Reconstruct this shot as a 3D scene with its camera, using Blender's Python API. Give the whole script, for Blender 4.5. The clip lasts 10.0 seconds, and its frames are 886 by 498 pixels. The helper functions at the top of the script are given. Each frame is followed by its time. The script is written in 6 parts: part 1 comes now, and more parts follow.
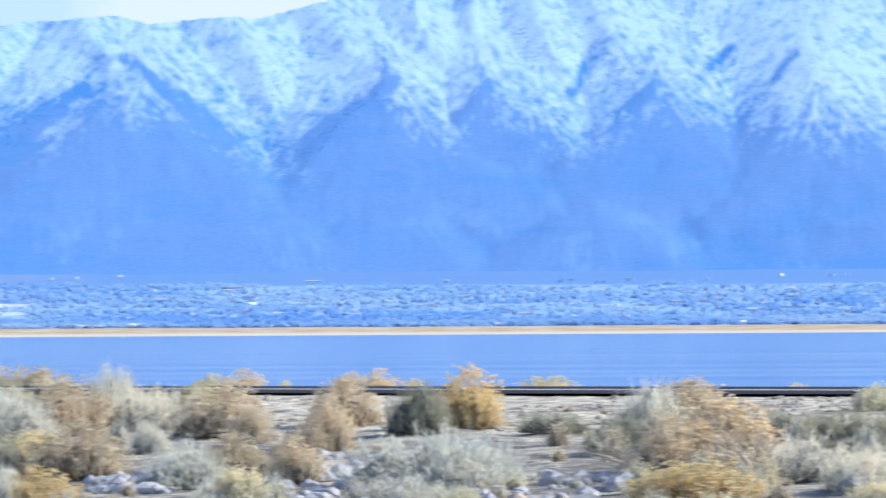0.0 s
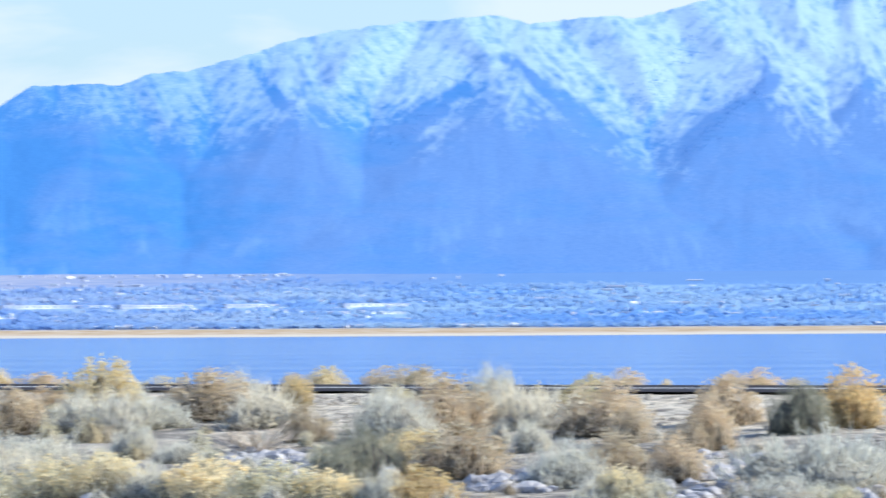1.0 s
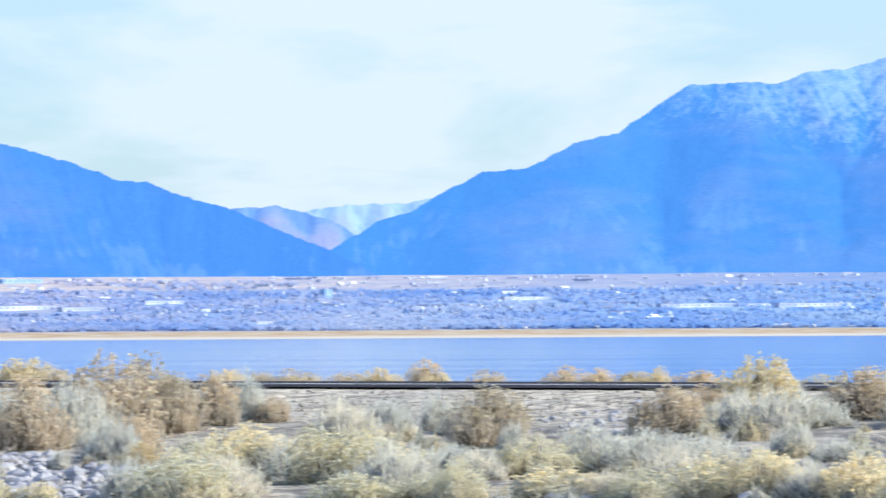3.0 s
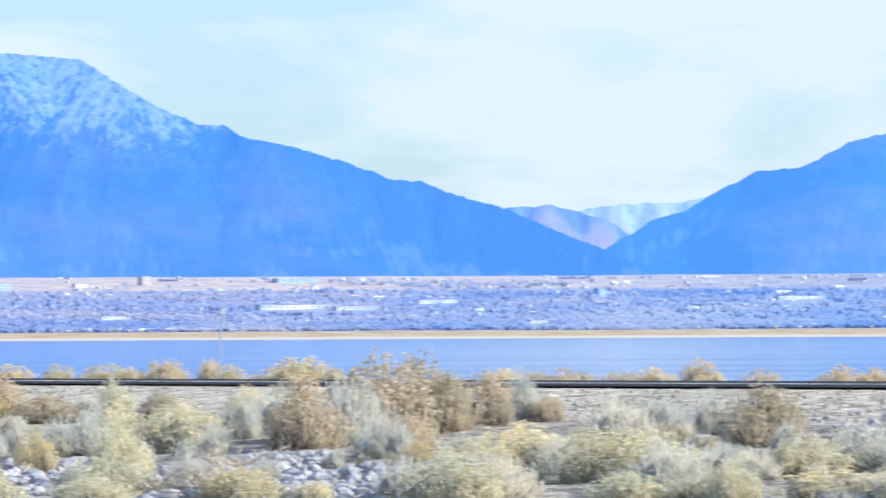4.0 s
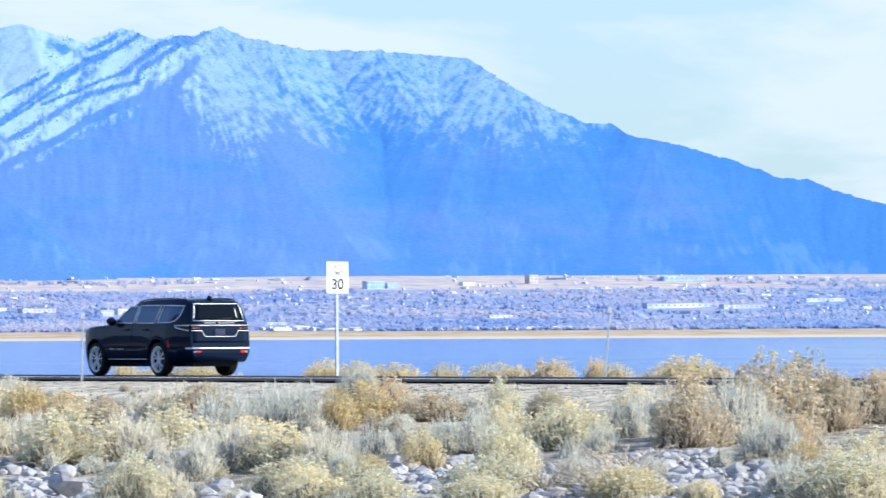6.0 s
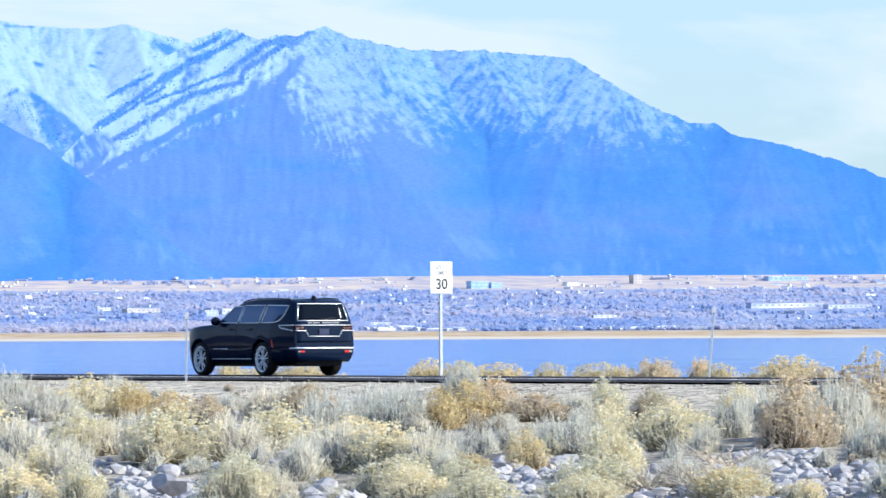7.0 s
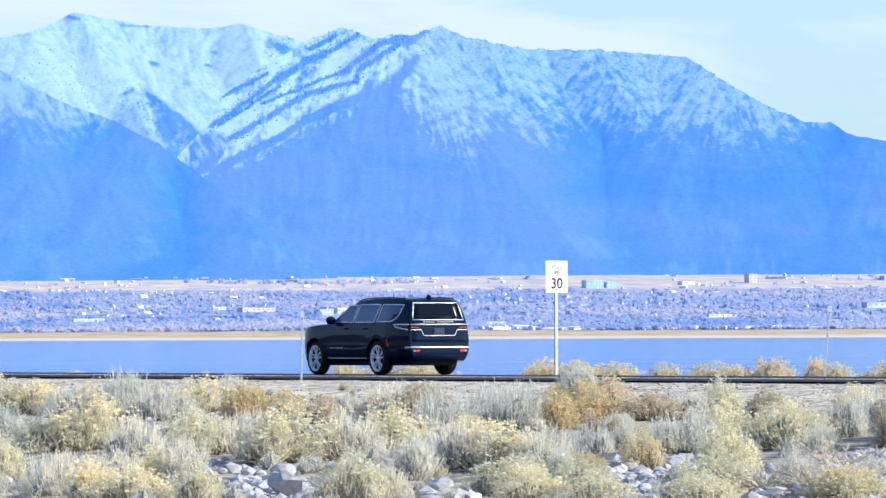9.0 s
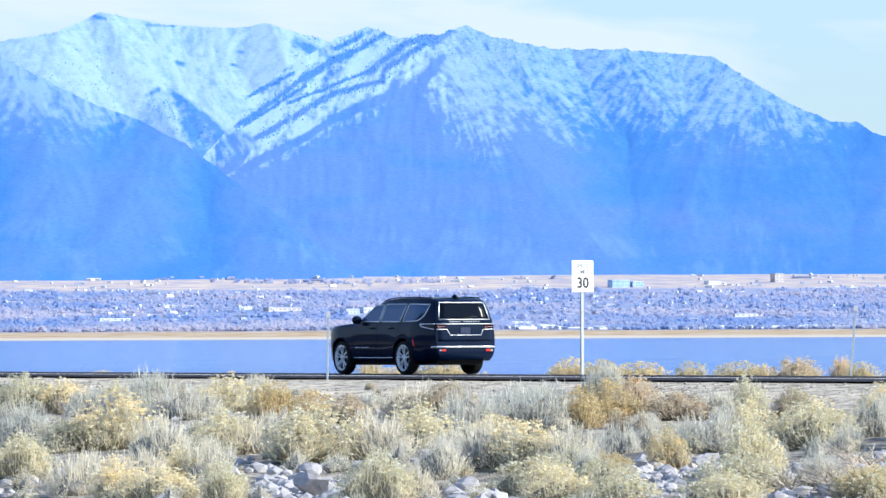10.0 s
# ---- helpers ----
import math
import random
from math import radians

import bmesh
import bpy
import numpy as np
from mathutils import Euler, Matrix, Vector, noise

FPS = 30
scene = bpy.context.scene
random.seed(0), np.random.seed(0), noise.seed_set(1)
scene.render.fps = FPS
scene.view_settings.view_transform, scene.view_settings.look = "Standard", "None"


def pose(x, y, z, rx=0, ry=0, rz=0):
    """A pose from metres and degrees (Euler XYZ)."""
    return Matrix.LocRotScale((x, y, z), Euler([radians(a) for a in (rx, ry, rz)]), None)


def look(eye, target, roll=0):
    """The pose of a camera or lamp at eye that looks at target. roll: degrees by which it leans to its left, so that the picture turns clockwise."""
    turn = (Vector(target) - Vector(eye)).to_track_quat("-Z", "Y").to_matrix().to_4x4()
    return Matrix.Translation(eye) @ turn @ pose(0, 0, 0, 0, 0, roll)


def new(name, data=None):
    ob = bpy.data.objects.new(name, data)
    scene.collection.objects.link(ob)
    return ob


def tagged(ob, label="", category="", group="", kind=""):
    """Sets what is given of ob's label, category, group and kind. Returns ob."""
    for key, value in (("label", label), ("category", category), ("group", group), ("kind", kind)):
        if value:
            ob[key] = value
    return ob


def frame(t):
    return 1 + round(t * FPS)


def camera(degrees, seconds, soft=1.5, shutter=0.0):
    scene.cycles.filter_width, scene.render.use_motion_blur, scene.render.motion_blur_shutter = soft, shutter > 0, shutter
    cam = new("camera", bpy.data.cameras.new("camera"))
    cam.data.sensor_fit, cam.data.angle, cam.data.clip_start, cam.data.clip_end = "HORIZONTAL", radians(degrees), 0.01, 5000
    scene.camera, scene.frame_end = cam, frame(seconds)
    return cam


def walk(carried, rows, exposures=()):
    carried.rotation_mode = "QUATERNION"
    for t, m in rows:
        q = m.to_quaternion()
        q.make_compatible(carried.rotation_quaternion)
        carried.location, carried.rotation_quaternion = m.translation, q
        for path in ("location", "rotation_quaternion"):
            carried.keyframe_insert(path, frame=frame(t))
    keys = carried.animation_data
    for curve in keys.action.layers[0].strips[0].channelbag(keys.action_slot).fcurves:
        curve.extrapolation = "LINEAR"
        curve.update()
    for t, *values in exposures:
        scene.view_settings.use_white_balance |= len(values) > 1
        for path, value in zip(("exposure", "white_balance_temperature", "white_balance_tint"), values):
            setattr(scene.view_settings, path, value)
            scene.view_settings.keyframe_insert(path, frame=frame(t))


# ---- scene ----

# ---- camera: stands by the road and turns to the left ----
EYE = 0.97                      # height of the lens over the road surface
cam = camera(8.5, 10.0, soft=1.5, shutter=0.4)
TURNS = [                       # seconds, yaw, pitch, lean
    (0.0, 0.000, 0.782, 0.33), (0.5, 1.779, 0.785, 0.33), (1.0, 3.660, 0.794, 0.34),
    (1.5, 5.327, 0.803, 0.35), (2.0, 7.102, 0.805, 0.37), (2.5, 8.629, 0.809, 0.37),
    (4.0, 12.612, 0.822, 0.30), (4.5, 13.927, 0.822, 0.29), (5.0, 14.852, 0.821, 0.27),
    (5.5, 15.655, 0.825, 0.27), (6.0, 16.331, 0.824, 0.28), (7.5, 17.691, 0.829, 0.25),
    (8.0, 17.989, 0.828, 0.24), (8.5, 18.250, 0.827, 0.25), (9.0, 18.437, 0.825, 0.25),
    (9.5, 18.602, 0.826, 0.25), (10.0, 18.687, 0.822, 0.25),
]
walk(cam, [(t, pose(0, 0, EYE, 90 + pitch, lean, yaw)) for t, yaw, pitch, lean in TURNS],
     exposures=[(0.0, 0.40, 6200, 5), (10.0, 0.40, 6200, 5)])

# ---- plan: the road runs straight, ALPHA0 off the first view's normal ----
FOCAL = 784 / math.tan(radians(4.25))
ALPHA0 = radians(37.0)
NX, NY = math.sin(ALPHA0), math.cos(ALPHA0)      # from the camera square to the road
UX, UY = -math.cos(ALPHA0), math.sin(ALPHA0)     # along the road, the way the car goes
ROAD_NEAR, ROAD_MID, ROAD_FAR = 73.6, 78.0, 82.8
WATER = -1.2
SHORE = 3000.0


def spot(az, dist):
    """Ground place from an azimuth (radians to the left of the first view) and a distance square to the road."""
    d = dist / math.cos(ALPHA0 + az)
    return -math.sin(az) * d, math.cos(az) * d


# ---- light ----
SUN_EL, SUN_X, SUN_Y = radians(29), 0.988, 0.12
world = bpy.data.worlds.new("sky")
scene.world = world
world.use_nodes = True
wt = world.node_tree
wt.nodes.clear()
w_out = wt.nodes.new("ShaderNodeOutputWorld")
w_bg = wt.nodes.new("ShaderNodeBackground")
w_sky = wt.nodes.new("ShaderNodeTexSky")
w_sky.sky_type = "NISHITA"
w_sky.sun_disc = False
w_sky.sun_elevation = SUN_EL
w_sky.sun_rotation = math.atan2(SUN_X, SUN_Y)
w_sky.air_density, w_sky.dust_density, w_sky.ozone_density = 1.0, 0.6, 2.0
w_co = wt.nodes.new("ShaderNodeTexCoord")
w_map = wt.nodes.new("ShaderNodeMapping")
w_map.inputs["Scale"].default_value = (11, 11, 44)
w_no = wt.nodes.new("ShaderNodeTexNoise")
w_no.inputs["Scale"].default_value = 1.0
w_no.inputs["Detail"].default_value = 6.0
w_no.inputs["Roughness"].default_value = 0.56
w_no.inputs["Distortion"].default_value = 0.3
w_ra = wt.nodes.new("ShaderNodeValToRGB")
w_ra.color_ramp.elements[0].position, w_ra.color_ramp.elements[1].position = 0.43, 0.55
w_ra.color_ramp.elements[0].color = (0.44, 0.44, 0.44, 1)
w_ra.color_ramp.elements[1].color = (0.97, 0.97, 0.97, 1)
w_mix = wt.nodes.new("ShaderNodeMix")
w_mix.data_type = "RGBA"
w_mix.inputs["B"].default_value = (7.6, 8.5, 9.4, 1)
w_tint = wt.nodes.new("ShaderNodeMix")
w_tint.data_type, w_tint.blend_type = "RGBA", "MULTIPLY"
w_tint.inputs["Factor"].default_value = 1.0
w_tint.inputs["B"].default_value = (1.0, 1.37, 1.97, 1)
wl = wt.links.new
wl(w_co.outputs["Generated"], w_map.inputs["Vector"])
wl(w_map.outputs["Vector"], w_no.inputs["Vector"])
wl(w_no.outputs["Fac"], w_ra.inputs["Fac"])
w_sep = wt.nodes.new("ShaderNodeSeparateXYZ")
w_fade = wt.nodes.new("ShaderNodeMapRange")
w_fade.inputs["From Min"].default_value, w_fade.inputs["From Max"].default_value = 0.06, 0.45
w_fade.inputs["To Min"].default_value, w_fade.inputs["To Max"].default_value = 1.0, 0.12
w_mul = wt.nodes.new("ShaderNodeMath")
w_mul.operation = "MULTIPLY"
wl(w_co.outputs["Generated"], w_sep.inputs["Vector"])
wl(w_sep.outputs["Z"], w_fade.inputs["Value"])
wl(w_ra.outputs["Color"], w_mul.inputs[0])
wl(w_fade.outputs["Result"], w_mul.inputs[1])
wl(w_mul.outputs["Value"], w_mix.inputs["Factor"])
wl(w_sky.outputs["Color"], w_tint.inputs["A"])
wl(w_tint.outputs["Result"], w_mix.inputs["A"])
wl(w_mix.outputs["Result"], w_bg.inputs["Color"])
wl(w_bg.outputs["Background"], w_out.inputs["Surface"])
w_bg.inputs["Strength"].default_value = 0.082

sun_data = bpy.data.lights.new("sun", "SUN")
sun_data.energy, sun_data.angle, sun_data.color = 5.0, radians(0.6), (1.0, 0.935, 0.83)
sun = new("sun", sun_data)
sun.matrix_world = look((0, 0, 0), (-SUN_X * math.cos(SUN_EL), -SUN_Y * math.cos(SUN_EL), -math.sin(SUN_EL)))

# ---- materials ----


def node_mat(name, rough=0.8, metal=0.0, spec=0.3):
    m = bpy.data.materials.new(name)
    m.use_nodes = True
    b = m.node_tree.nodes["Principled BSDF"]
    b.inputs["Roughness"].default_value = rough
    b.inputs["Metallic"].default_value = metal
    b.inputs["Specular IOR Level"].default_value = spec
    return m, m.node_tree, b


def noise_node(nt, scale, detail=4.0, rough=0.55, vec=None, stretch=None):
    n = nt.nodes.new("ShaderNodeTexNoise")
    n.inputs["Scale"].default_value = scale
    n.inputs["Detail"].default_value = detail
    n.inputs["Roughness"].default_value = rough
    if vec is None:
        g = nt.nodes.new("ShaderNodeNewGeometry")
        vec = g.outputs["Position"]
    if stretch is not None:
        mp = nt.nodes.new("ShaderNodeMapping")
        mp.inputs["Scale"].default_value = stretch
        nt.links.new(vec, mp.inputs["Vector"])
        vec = mp.outputs["Vector"]
    nt.links.new(vec, n.inputs["Vector"])
    return n


def ramp(nt, fac, stops):
    r = nt.nodes.new("ShaderNodeValToRGB")
    e = r.color_ramp.elements
    while len(e) < len(stops):
        e.new(0.5)
    for el, (p, c) in zip(e, stops):
        el.position = p
        el.color = (*c, 1)
    nt.links.new(fac, r.inputs["Fac"])
    return r


def mix_col(nt, fac, a, b, blend="MIX"):
    m = nt.nodes.new("ShaderNodeMix")
    m.data_type = "RGBA"
    m.blend_type = blend
    for key, v in (("Factor", fac), ("A", a), ("B", b)):
        if hasattr(v, "is_linked"):
            nt.links.new(v, m.inputs[key])
        elif key == "Factor":
            m.inputs[key].default_value = v
        else:
            m.inputs[key].default_value = (*v, 1)
    return m.outputs["Result"]


def math_node(nt, op, a, b=None, clamp=False):
    m = nt.nodes.new("ShaderNodeMath")
    m.operation = op
    m.use_clamp = clamp
    for i, v in enumerate((a, b)):
        if v is None:
            continue
        if hasattr(v, "is_linked"):
            nt.links.new(v, m.inputs[i])
        else:
            m.inputs[i].default_value = v
    return m.outputs[0]


def bump(nt, bsdf, height, strength=0.3, dist=0.02):
    b = nt.nodes.new("ShaderNodeBump")
    b.inputs["Strength"].default_value = strength
    b.inputs["Distance"].default_value = dist
    nt.links.new(height, b.inputs["Height"])
    nt.links.new(b.outputs["Normal"], bsdf.inputs["Normal"])


def speckled(name, stops, scale, rough=0.85, metal=0.0, bump_strength=0.0, bump_dist=0.01, coarse=None, spec=0.3):
    """A material of one noise ramp, a coarser tint over it, and relief."""
    m, nt, b = node_mat(name, rough, metal, spec)
    n = noise_node(nt, scale)
    col = ramp(nt, n.outputs["Fac"], stops).outputs["Color"]
    if coarse:
        c = noise_node(nt, coarse[0], 3.0)
        tint = ramp(nt, c.outputs["Fac"], [(0.35, coarse[1]), (0.65, coarse[2])]).outputs["Color"]
        col = mix_col(nt, 1.0, col, tint, "MULTIPLY")
    nt.links.new(col, b.inputs["Base Color"])
    if bump_strength:
        bump(nt, b, n.outputs["Fac"], bump_strength, bump_dist)
    return m


def plain(name, col, rough=0.5, metal=0.0, spec=0.4, coat=0.0):
    m, nt, b = node_mat(name, rough, metal, spec)
    n = noise_node(nt, 6.0, 5.0)
    lo = tuple(0.9 * c for c in col)
    hi = tuple(min(1.0, 1.08 * c) for c in col)
    nt.links.new(ramp(nt, n.outputs["Fac"], [(0.3, lo), (0.7, hi)]).outputs["Color"], b.inputs["Base Color"])
    b.inputs["Coat Weight"].default_value = coat
    b.inputs["Coat Roughness"].default_value = 0.04
    return m


# ---- number helpers ----
def hashed(ix, iy, seed):
    h = (ix.astype(np.int64) * 374761393 + iy.astype(np.int64) * 668265263 + seed * 974711) & 0x7FFFFFFF
    h = ((h ^ (h >> 13)) * 1274126177) & 0x7FFFFFFF
    return ((h ^ (h >> 16)) & 0xFFFFF) / float(0xFFFFF)


def value_noise(x, y, seed=0):
    ix, iy = np.floor(x), np.floor(y)
    fx, fy = x - ix, y - iy
    fx, fy = fx * fx * fx * (fx * (6 * fx - 15) + 10), fy * fy * fy * (fy * (6 * fy - 15) + 10)
    a, b = hashed(ix, iy, seed), hashed(ix + 1, iy, seed)
    c, d = hashed(ix, iy + 1, seed), hashed(ix + 1, iy + 1, seed)
    return (a + (b - a) * fx) * (1 - fy) + (c + (d - c) * fx) * fy


def fbm(x, y, octaves=5, seed=0, gain=0.5):
    s, amp, tot = 0.0, 1.0, 0.0
    for o in range(octaves):
        s = s + amp * value_noise(x * 2**o + 17.3 * o, y * 2**o + 9.1 * o, seed + o)
        tot += amp
        amp *= gain
    return s / tot


def sheet(name, xs, ys, zs, material, smooth=True):
    """A grid mesh from three arrays of one shape."""
    r, c = xs.shape
    me = bpy.data.meshes.new(name)
    idx = np.arange(r * c).reshape(r, c)
    quads = np.stack([idx[:-1, :-1], idx[:-1, 1:], idx[1:, 1:], idx[1:, :-1]], -1).reshape(-1, 4)
    me.vertices.add(r * c)
    me.vertices.foreach_set("co", np.stack([xs, ys, zs], -1).ravel().astype(np.float32))
    me.loops.add(quads.size)
    me.loops.foreach_set("vertex_index", quads.ravel().astype(np.int32))
    me.polygons.add(len(quads))
    me.polygons.foreach_set("loop_start", (np.arange(len(quads)) * 4).astype(np.int32))
    me.polygons.foreach_set("use_smooth", np.full(len(quads), smooth))
    me.update(calc_edges=True)
    me.validate()
    me.materials.append(material)
    return new(name, me)


def part(name, bm, material, parent=None, label="", smooth=False):
    me = bpy.data.meshes.new(name)
    bmesh.ops.recalc_face_normals(bm, faces=bm.faces)
    bm.to_mesh(me)
    bm.free()
    for p in me.polygons:
        p.use_smooth = smooth
    for mt in material if isinstance(material, (list, tuple)) else (material,):
        me.materials.append(mt)
    ob = new(name, me)
    ob.parent = parent
    if label:
        tagged(ob, label)
    return ob


def box(bm, x0, x1, y0, y1, z0, z1, bevel=0.0, turn=None):
    r = bmesh.ops.create_cube(bm, size=1.0)
    vs = r["verts"]
    for v in vs:
        v.co = Vector(((x0 + x1) / 2 + v.co.x * (x1 - x0), (y0 + y1) / 2 + v.co.y * (y1 - y0), (z0 + z1) / 2 + v.co.z * (z1 - z0)))
    if bevel:
        es = list({e for v in vs for e in v.link_edges})
        r2 = bmesh.ops.bevel(bm, geom=es, offset=bevel, segments=2, affect="EDGES", profile=0.6)
        vs = r2["verts"] if not vs[0].is_valid else vs
    if turn is not None:
        bmesh.ops.transform(bm, matrix=turn, verts=[v for v in bm.verts if v.is_valid])
    return bm


def tube(bm, pts, r, seg=8, close=False):
    """A round bar along points."""
    rings = []
    n = len(pts)
    for i, p in enumerate(pts):
        p = Vector(p)
        a = Vector(pts[(i - 1) % n]) if (close or i) else p
        b = Vector(pts[(i + 1) % n]) if (close or i < n - 1) else p
        d = (b - a).normalized()
        side = d.cross(Vector((0, 0, 1)))
        if side.length < 1e-3:
            side = d.cross(Vector((1, 0, 0)))
        side.normalize()
        up = side.cross(d)
        rr = r[i] if isinstance(r, (list, tuple)) else r
        rings.append([bm.verts.new(p + rr * (math.cos(2 * math.pi * k / seg) * side + math.sin(2 * math.pi * k / seg) * up)) for k in range(seg)])
    for i in range(n if close else n - 1):
        q, w = rings[i], rings[(i + 1) % n]
        for k in range(seg):
            bm.faces.new((q[k], q[(k + 1) % seg], w[(k + 1) % seg], w[k]))
    if not close:
        bm.faces.new(rings[0][::-1])
        bm.faces.new(rings[-1])
    return bm


# ---- ground: one sheet out to the hills ----
PROFILE_D = [-60, 0, 20, 35, 45, 53, 60, 66, 71, 73.0, 74.5, 82.0, 83.6, 86, 89, 93, 100]
PROFILE_Z = [-0.6, -0.65, -1.4, -1.7, -1.4, -1.0, -0.62, -0.3, -0.10, -0.03, -0.10, -0.10, -0.06, -0.3, -0.8, -1.7, -2.6]


def ground_z(x, y, rough=True):
    dist = x * NX + y * NY
    r = np.hypot(x, y)
    z = np.interp(dist, PROFILE_D, PROFILE_Z)
    if rough:
        off = np.clip((np.abs(dist - 78.2) - 4.8) / 4.0, 0, 1)
        z = z + off * (0.16 * (fbm(x * 0.5, y * 0.5, 3, 5) - 0.5) + 0.07 * (fbm(x * 2.2, y * 2.2, 3, 8) - 0.5))
    far = np.interp(r, [SHORE - 60, SHORE, SHORE + 60, SHORE + 190, 3950, 4900], [-2.6, WATER + 0.02, 0.6, 4.2, 39.0, 62.0])
    z = np.where(r > SHORE - 60, far + np.where(r > SHORE + 150, 1.6 * (fbm(x * 0.01, y * 0.01, 4, 3) - 0.5), 0.35 * (fbm(x * 0.03, y * 0.03, 3, 3) - 0.5)), z)
    return z


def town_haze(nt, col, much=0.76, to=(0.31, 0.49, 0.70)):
    """Mix a blue haze tint into a colour towards the southern end of the far shore."""
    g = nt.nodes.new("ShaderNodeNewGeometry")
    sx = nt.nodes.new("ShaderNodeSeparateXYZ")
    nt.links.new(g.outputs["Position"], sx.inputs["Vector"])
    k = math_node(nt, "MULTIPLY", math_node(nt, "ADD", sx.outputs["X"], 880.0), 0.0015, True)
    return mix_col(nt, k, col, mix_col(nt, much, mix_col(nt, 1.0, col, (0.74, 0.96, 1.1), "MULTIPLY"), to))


m_ground, nt, b = node_mat("gravel_and_dry_soil", 0.95, 0, 0.15)
geo = nt.nodes.new("ShaderNodeNewGeometry")
n1 = noise_node(nt, 5.0, 7.0, 0.8)
n2 = noise_node(nt, 0.35, 4.0)
n3 = noise_node(nt, 45.0, 3.0)
near_c = ramp(nt, n1.outputs["Fac"], [(0.36, (0.17, 0.15, 0.13)), (0.43, (0.46, 0.41, 0.34)), (0.50, (0.70, 0.64, 0.54)), (0.62, (0.88, 0.81, 0.70))]).outputs["Color"]
near_c = mix_col(nt, 1.0, near_c, ramp(nt, n2.outputs["Fac"], [(0.3, (0.84, 0.83, 0.82)), (0.62, (1.08, 1.04, 0.97))]).outputs["Color"], "MULTIPLY")
near_c = mix_col(nt, 1.0, near_c, ramp(nt, noise_node(nt, 2.2, 6.0, 0.72).outputs["Fac"], [(0.40, (0.36, 0.35, 0.36)), (0.50, (0.95, 0.95, 0.95)), (0.62, (1.06, 1.05, 1.03))]).outputs["Color"], "MULTIPLY")
# dark patches on the slope: twig litter, and shade under the brush painted in
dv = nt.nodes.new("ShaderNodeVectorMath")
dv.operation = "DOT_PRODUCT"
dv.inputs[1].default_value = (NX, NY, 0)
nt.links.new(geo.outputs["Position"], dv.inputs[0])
k_litter_shade = math_node(nt, "MULTIPLY", math_node(nt, "MULTIPLY", math_node(nt, "SUBTRACT", 67.0, dv.outputs["Value"]), 0.2, True), ramp(nt, noise_node(nt, 1.3, 5.0, 0.7).outputs["Fac"], [(0.44, (0.85, 0.85, 0.85)), (0.58, (0.05, 0.05, 0.05))]).outputs["Color"])
near_c = mix_col(nt, k_litter_shade, near_c, (0.16, 0.15, 0.145))
f1 = noise_node(nt, 0.05, 6.0, 0.6, stretch=(1, 1, 1))
far_c = ramp(nt, f1.outputs["Fac"], [(0.35, (0.46, 0.31, 0.18)), (0.5, (0.56, 0.42, 0.27)), (0.65, (0.62, 0.52, 0.39))]).outputs["Color"]
# town ground colours, with blue distance haze already mixed in
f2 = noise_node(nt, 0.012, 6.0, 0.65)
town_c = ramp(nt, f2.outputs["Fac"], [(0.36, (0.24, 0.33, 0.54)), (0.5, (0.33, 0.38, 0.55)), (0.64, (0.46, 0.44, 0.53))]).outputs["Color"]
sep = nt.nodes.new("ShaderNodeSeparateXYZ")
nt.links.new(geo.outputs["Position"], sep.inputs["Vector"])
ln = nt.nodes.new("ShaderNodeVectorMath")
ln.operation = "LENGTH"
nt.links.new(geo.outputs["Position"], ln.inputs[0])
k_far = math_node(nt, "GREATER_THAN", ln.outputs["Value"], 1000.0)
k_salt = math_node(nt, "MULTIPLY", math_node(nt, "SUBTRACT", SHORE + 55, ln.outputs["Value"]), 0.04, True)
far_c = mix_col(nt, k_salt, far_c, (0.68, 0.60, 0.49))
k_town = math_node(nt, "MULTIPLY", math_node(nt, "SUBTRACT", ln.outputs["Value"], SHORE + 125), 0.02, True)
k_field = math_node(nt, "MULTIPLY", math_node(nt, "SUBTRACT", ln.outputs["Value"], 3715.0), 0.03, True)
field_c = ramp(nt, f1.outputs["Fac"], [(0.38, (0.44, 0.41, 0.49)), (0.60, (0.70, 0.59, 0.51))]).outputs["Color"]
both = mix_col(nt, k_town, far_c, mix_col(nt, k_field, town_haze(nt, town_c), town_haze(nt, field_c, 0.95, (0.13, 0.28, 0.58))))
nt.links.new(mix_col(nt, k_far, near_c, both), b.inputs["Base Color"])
hsum = math_node(nt, "ADD", n1.outputs["Fac"], math_node(nt, "MULTIPLY", n3.outputs["Fac"], 0.4))
bump(nt, b, hsum, 0.7, 0.04)

az_list = np.radians(np.concatenate([np.arange(-175, -10, 5.0), np.arange(-10, 28, 0.15), np.arange(28, 184, 5.0), [185.0]]))
r_list = np.concatenate([[0.0, 5, 10, 20, 30, 40, 48], np.arange(54, 190, 0.75), np.geomspace(192, 2930, 24), np.arange(2936, 3240, 10), np.linspace(3260, 4900, 50)])
AZ, RR = np.meshgrid(az_list, r_list, indexing="ij")
gx, gy = -np.sin(AZ) * RR, np.cos(AZ) * RR
ground = tagged(sheet("ground", gx, gy, ground_z(gx, gy), m_ground), "pale gravelly dry ground beside the road and lake", "ground", kind="structure")

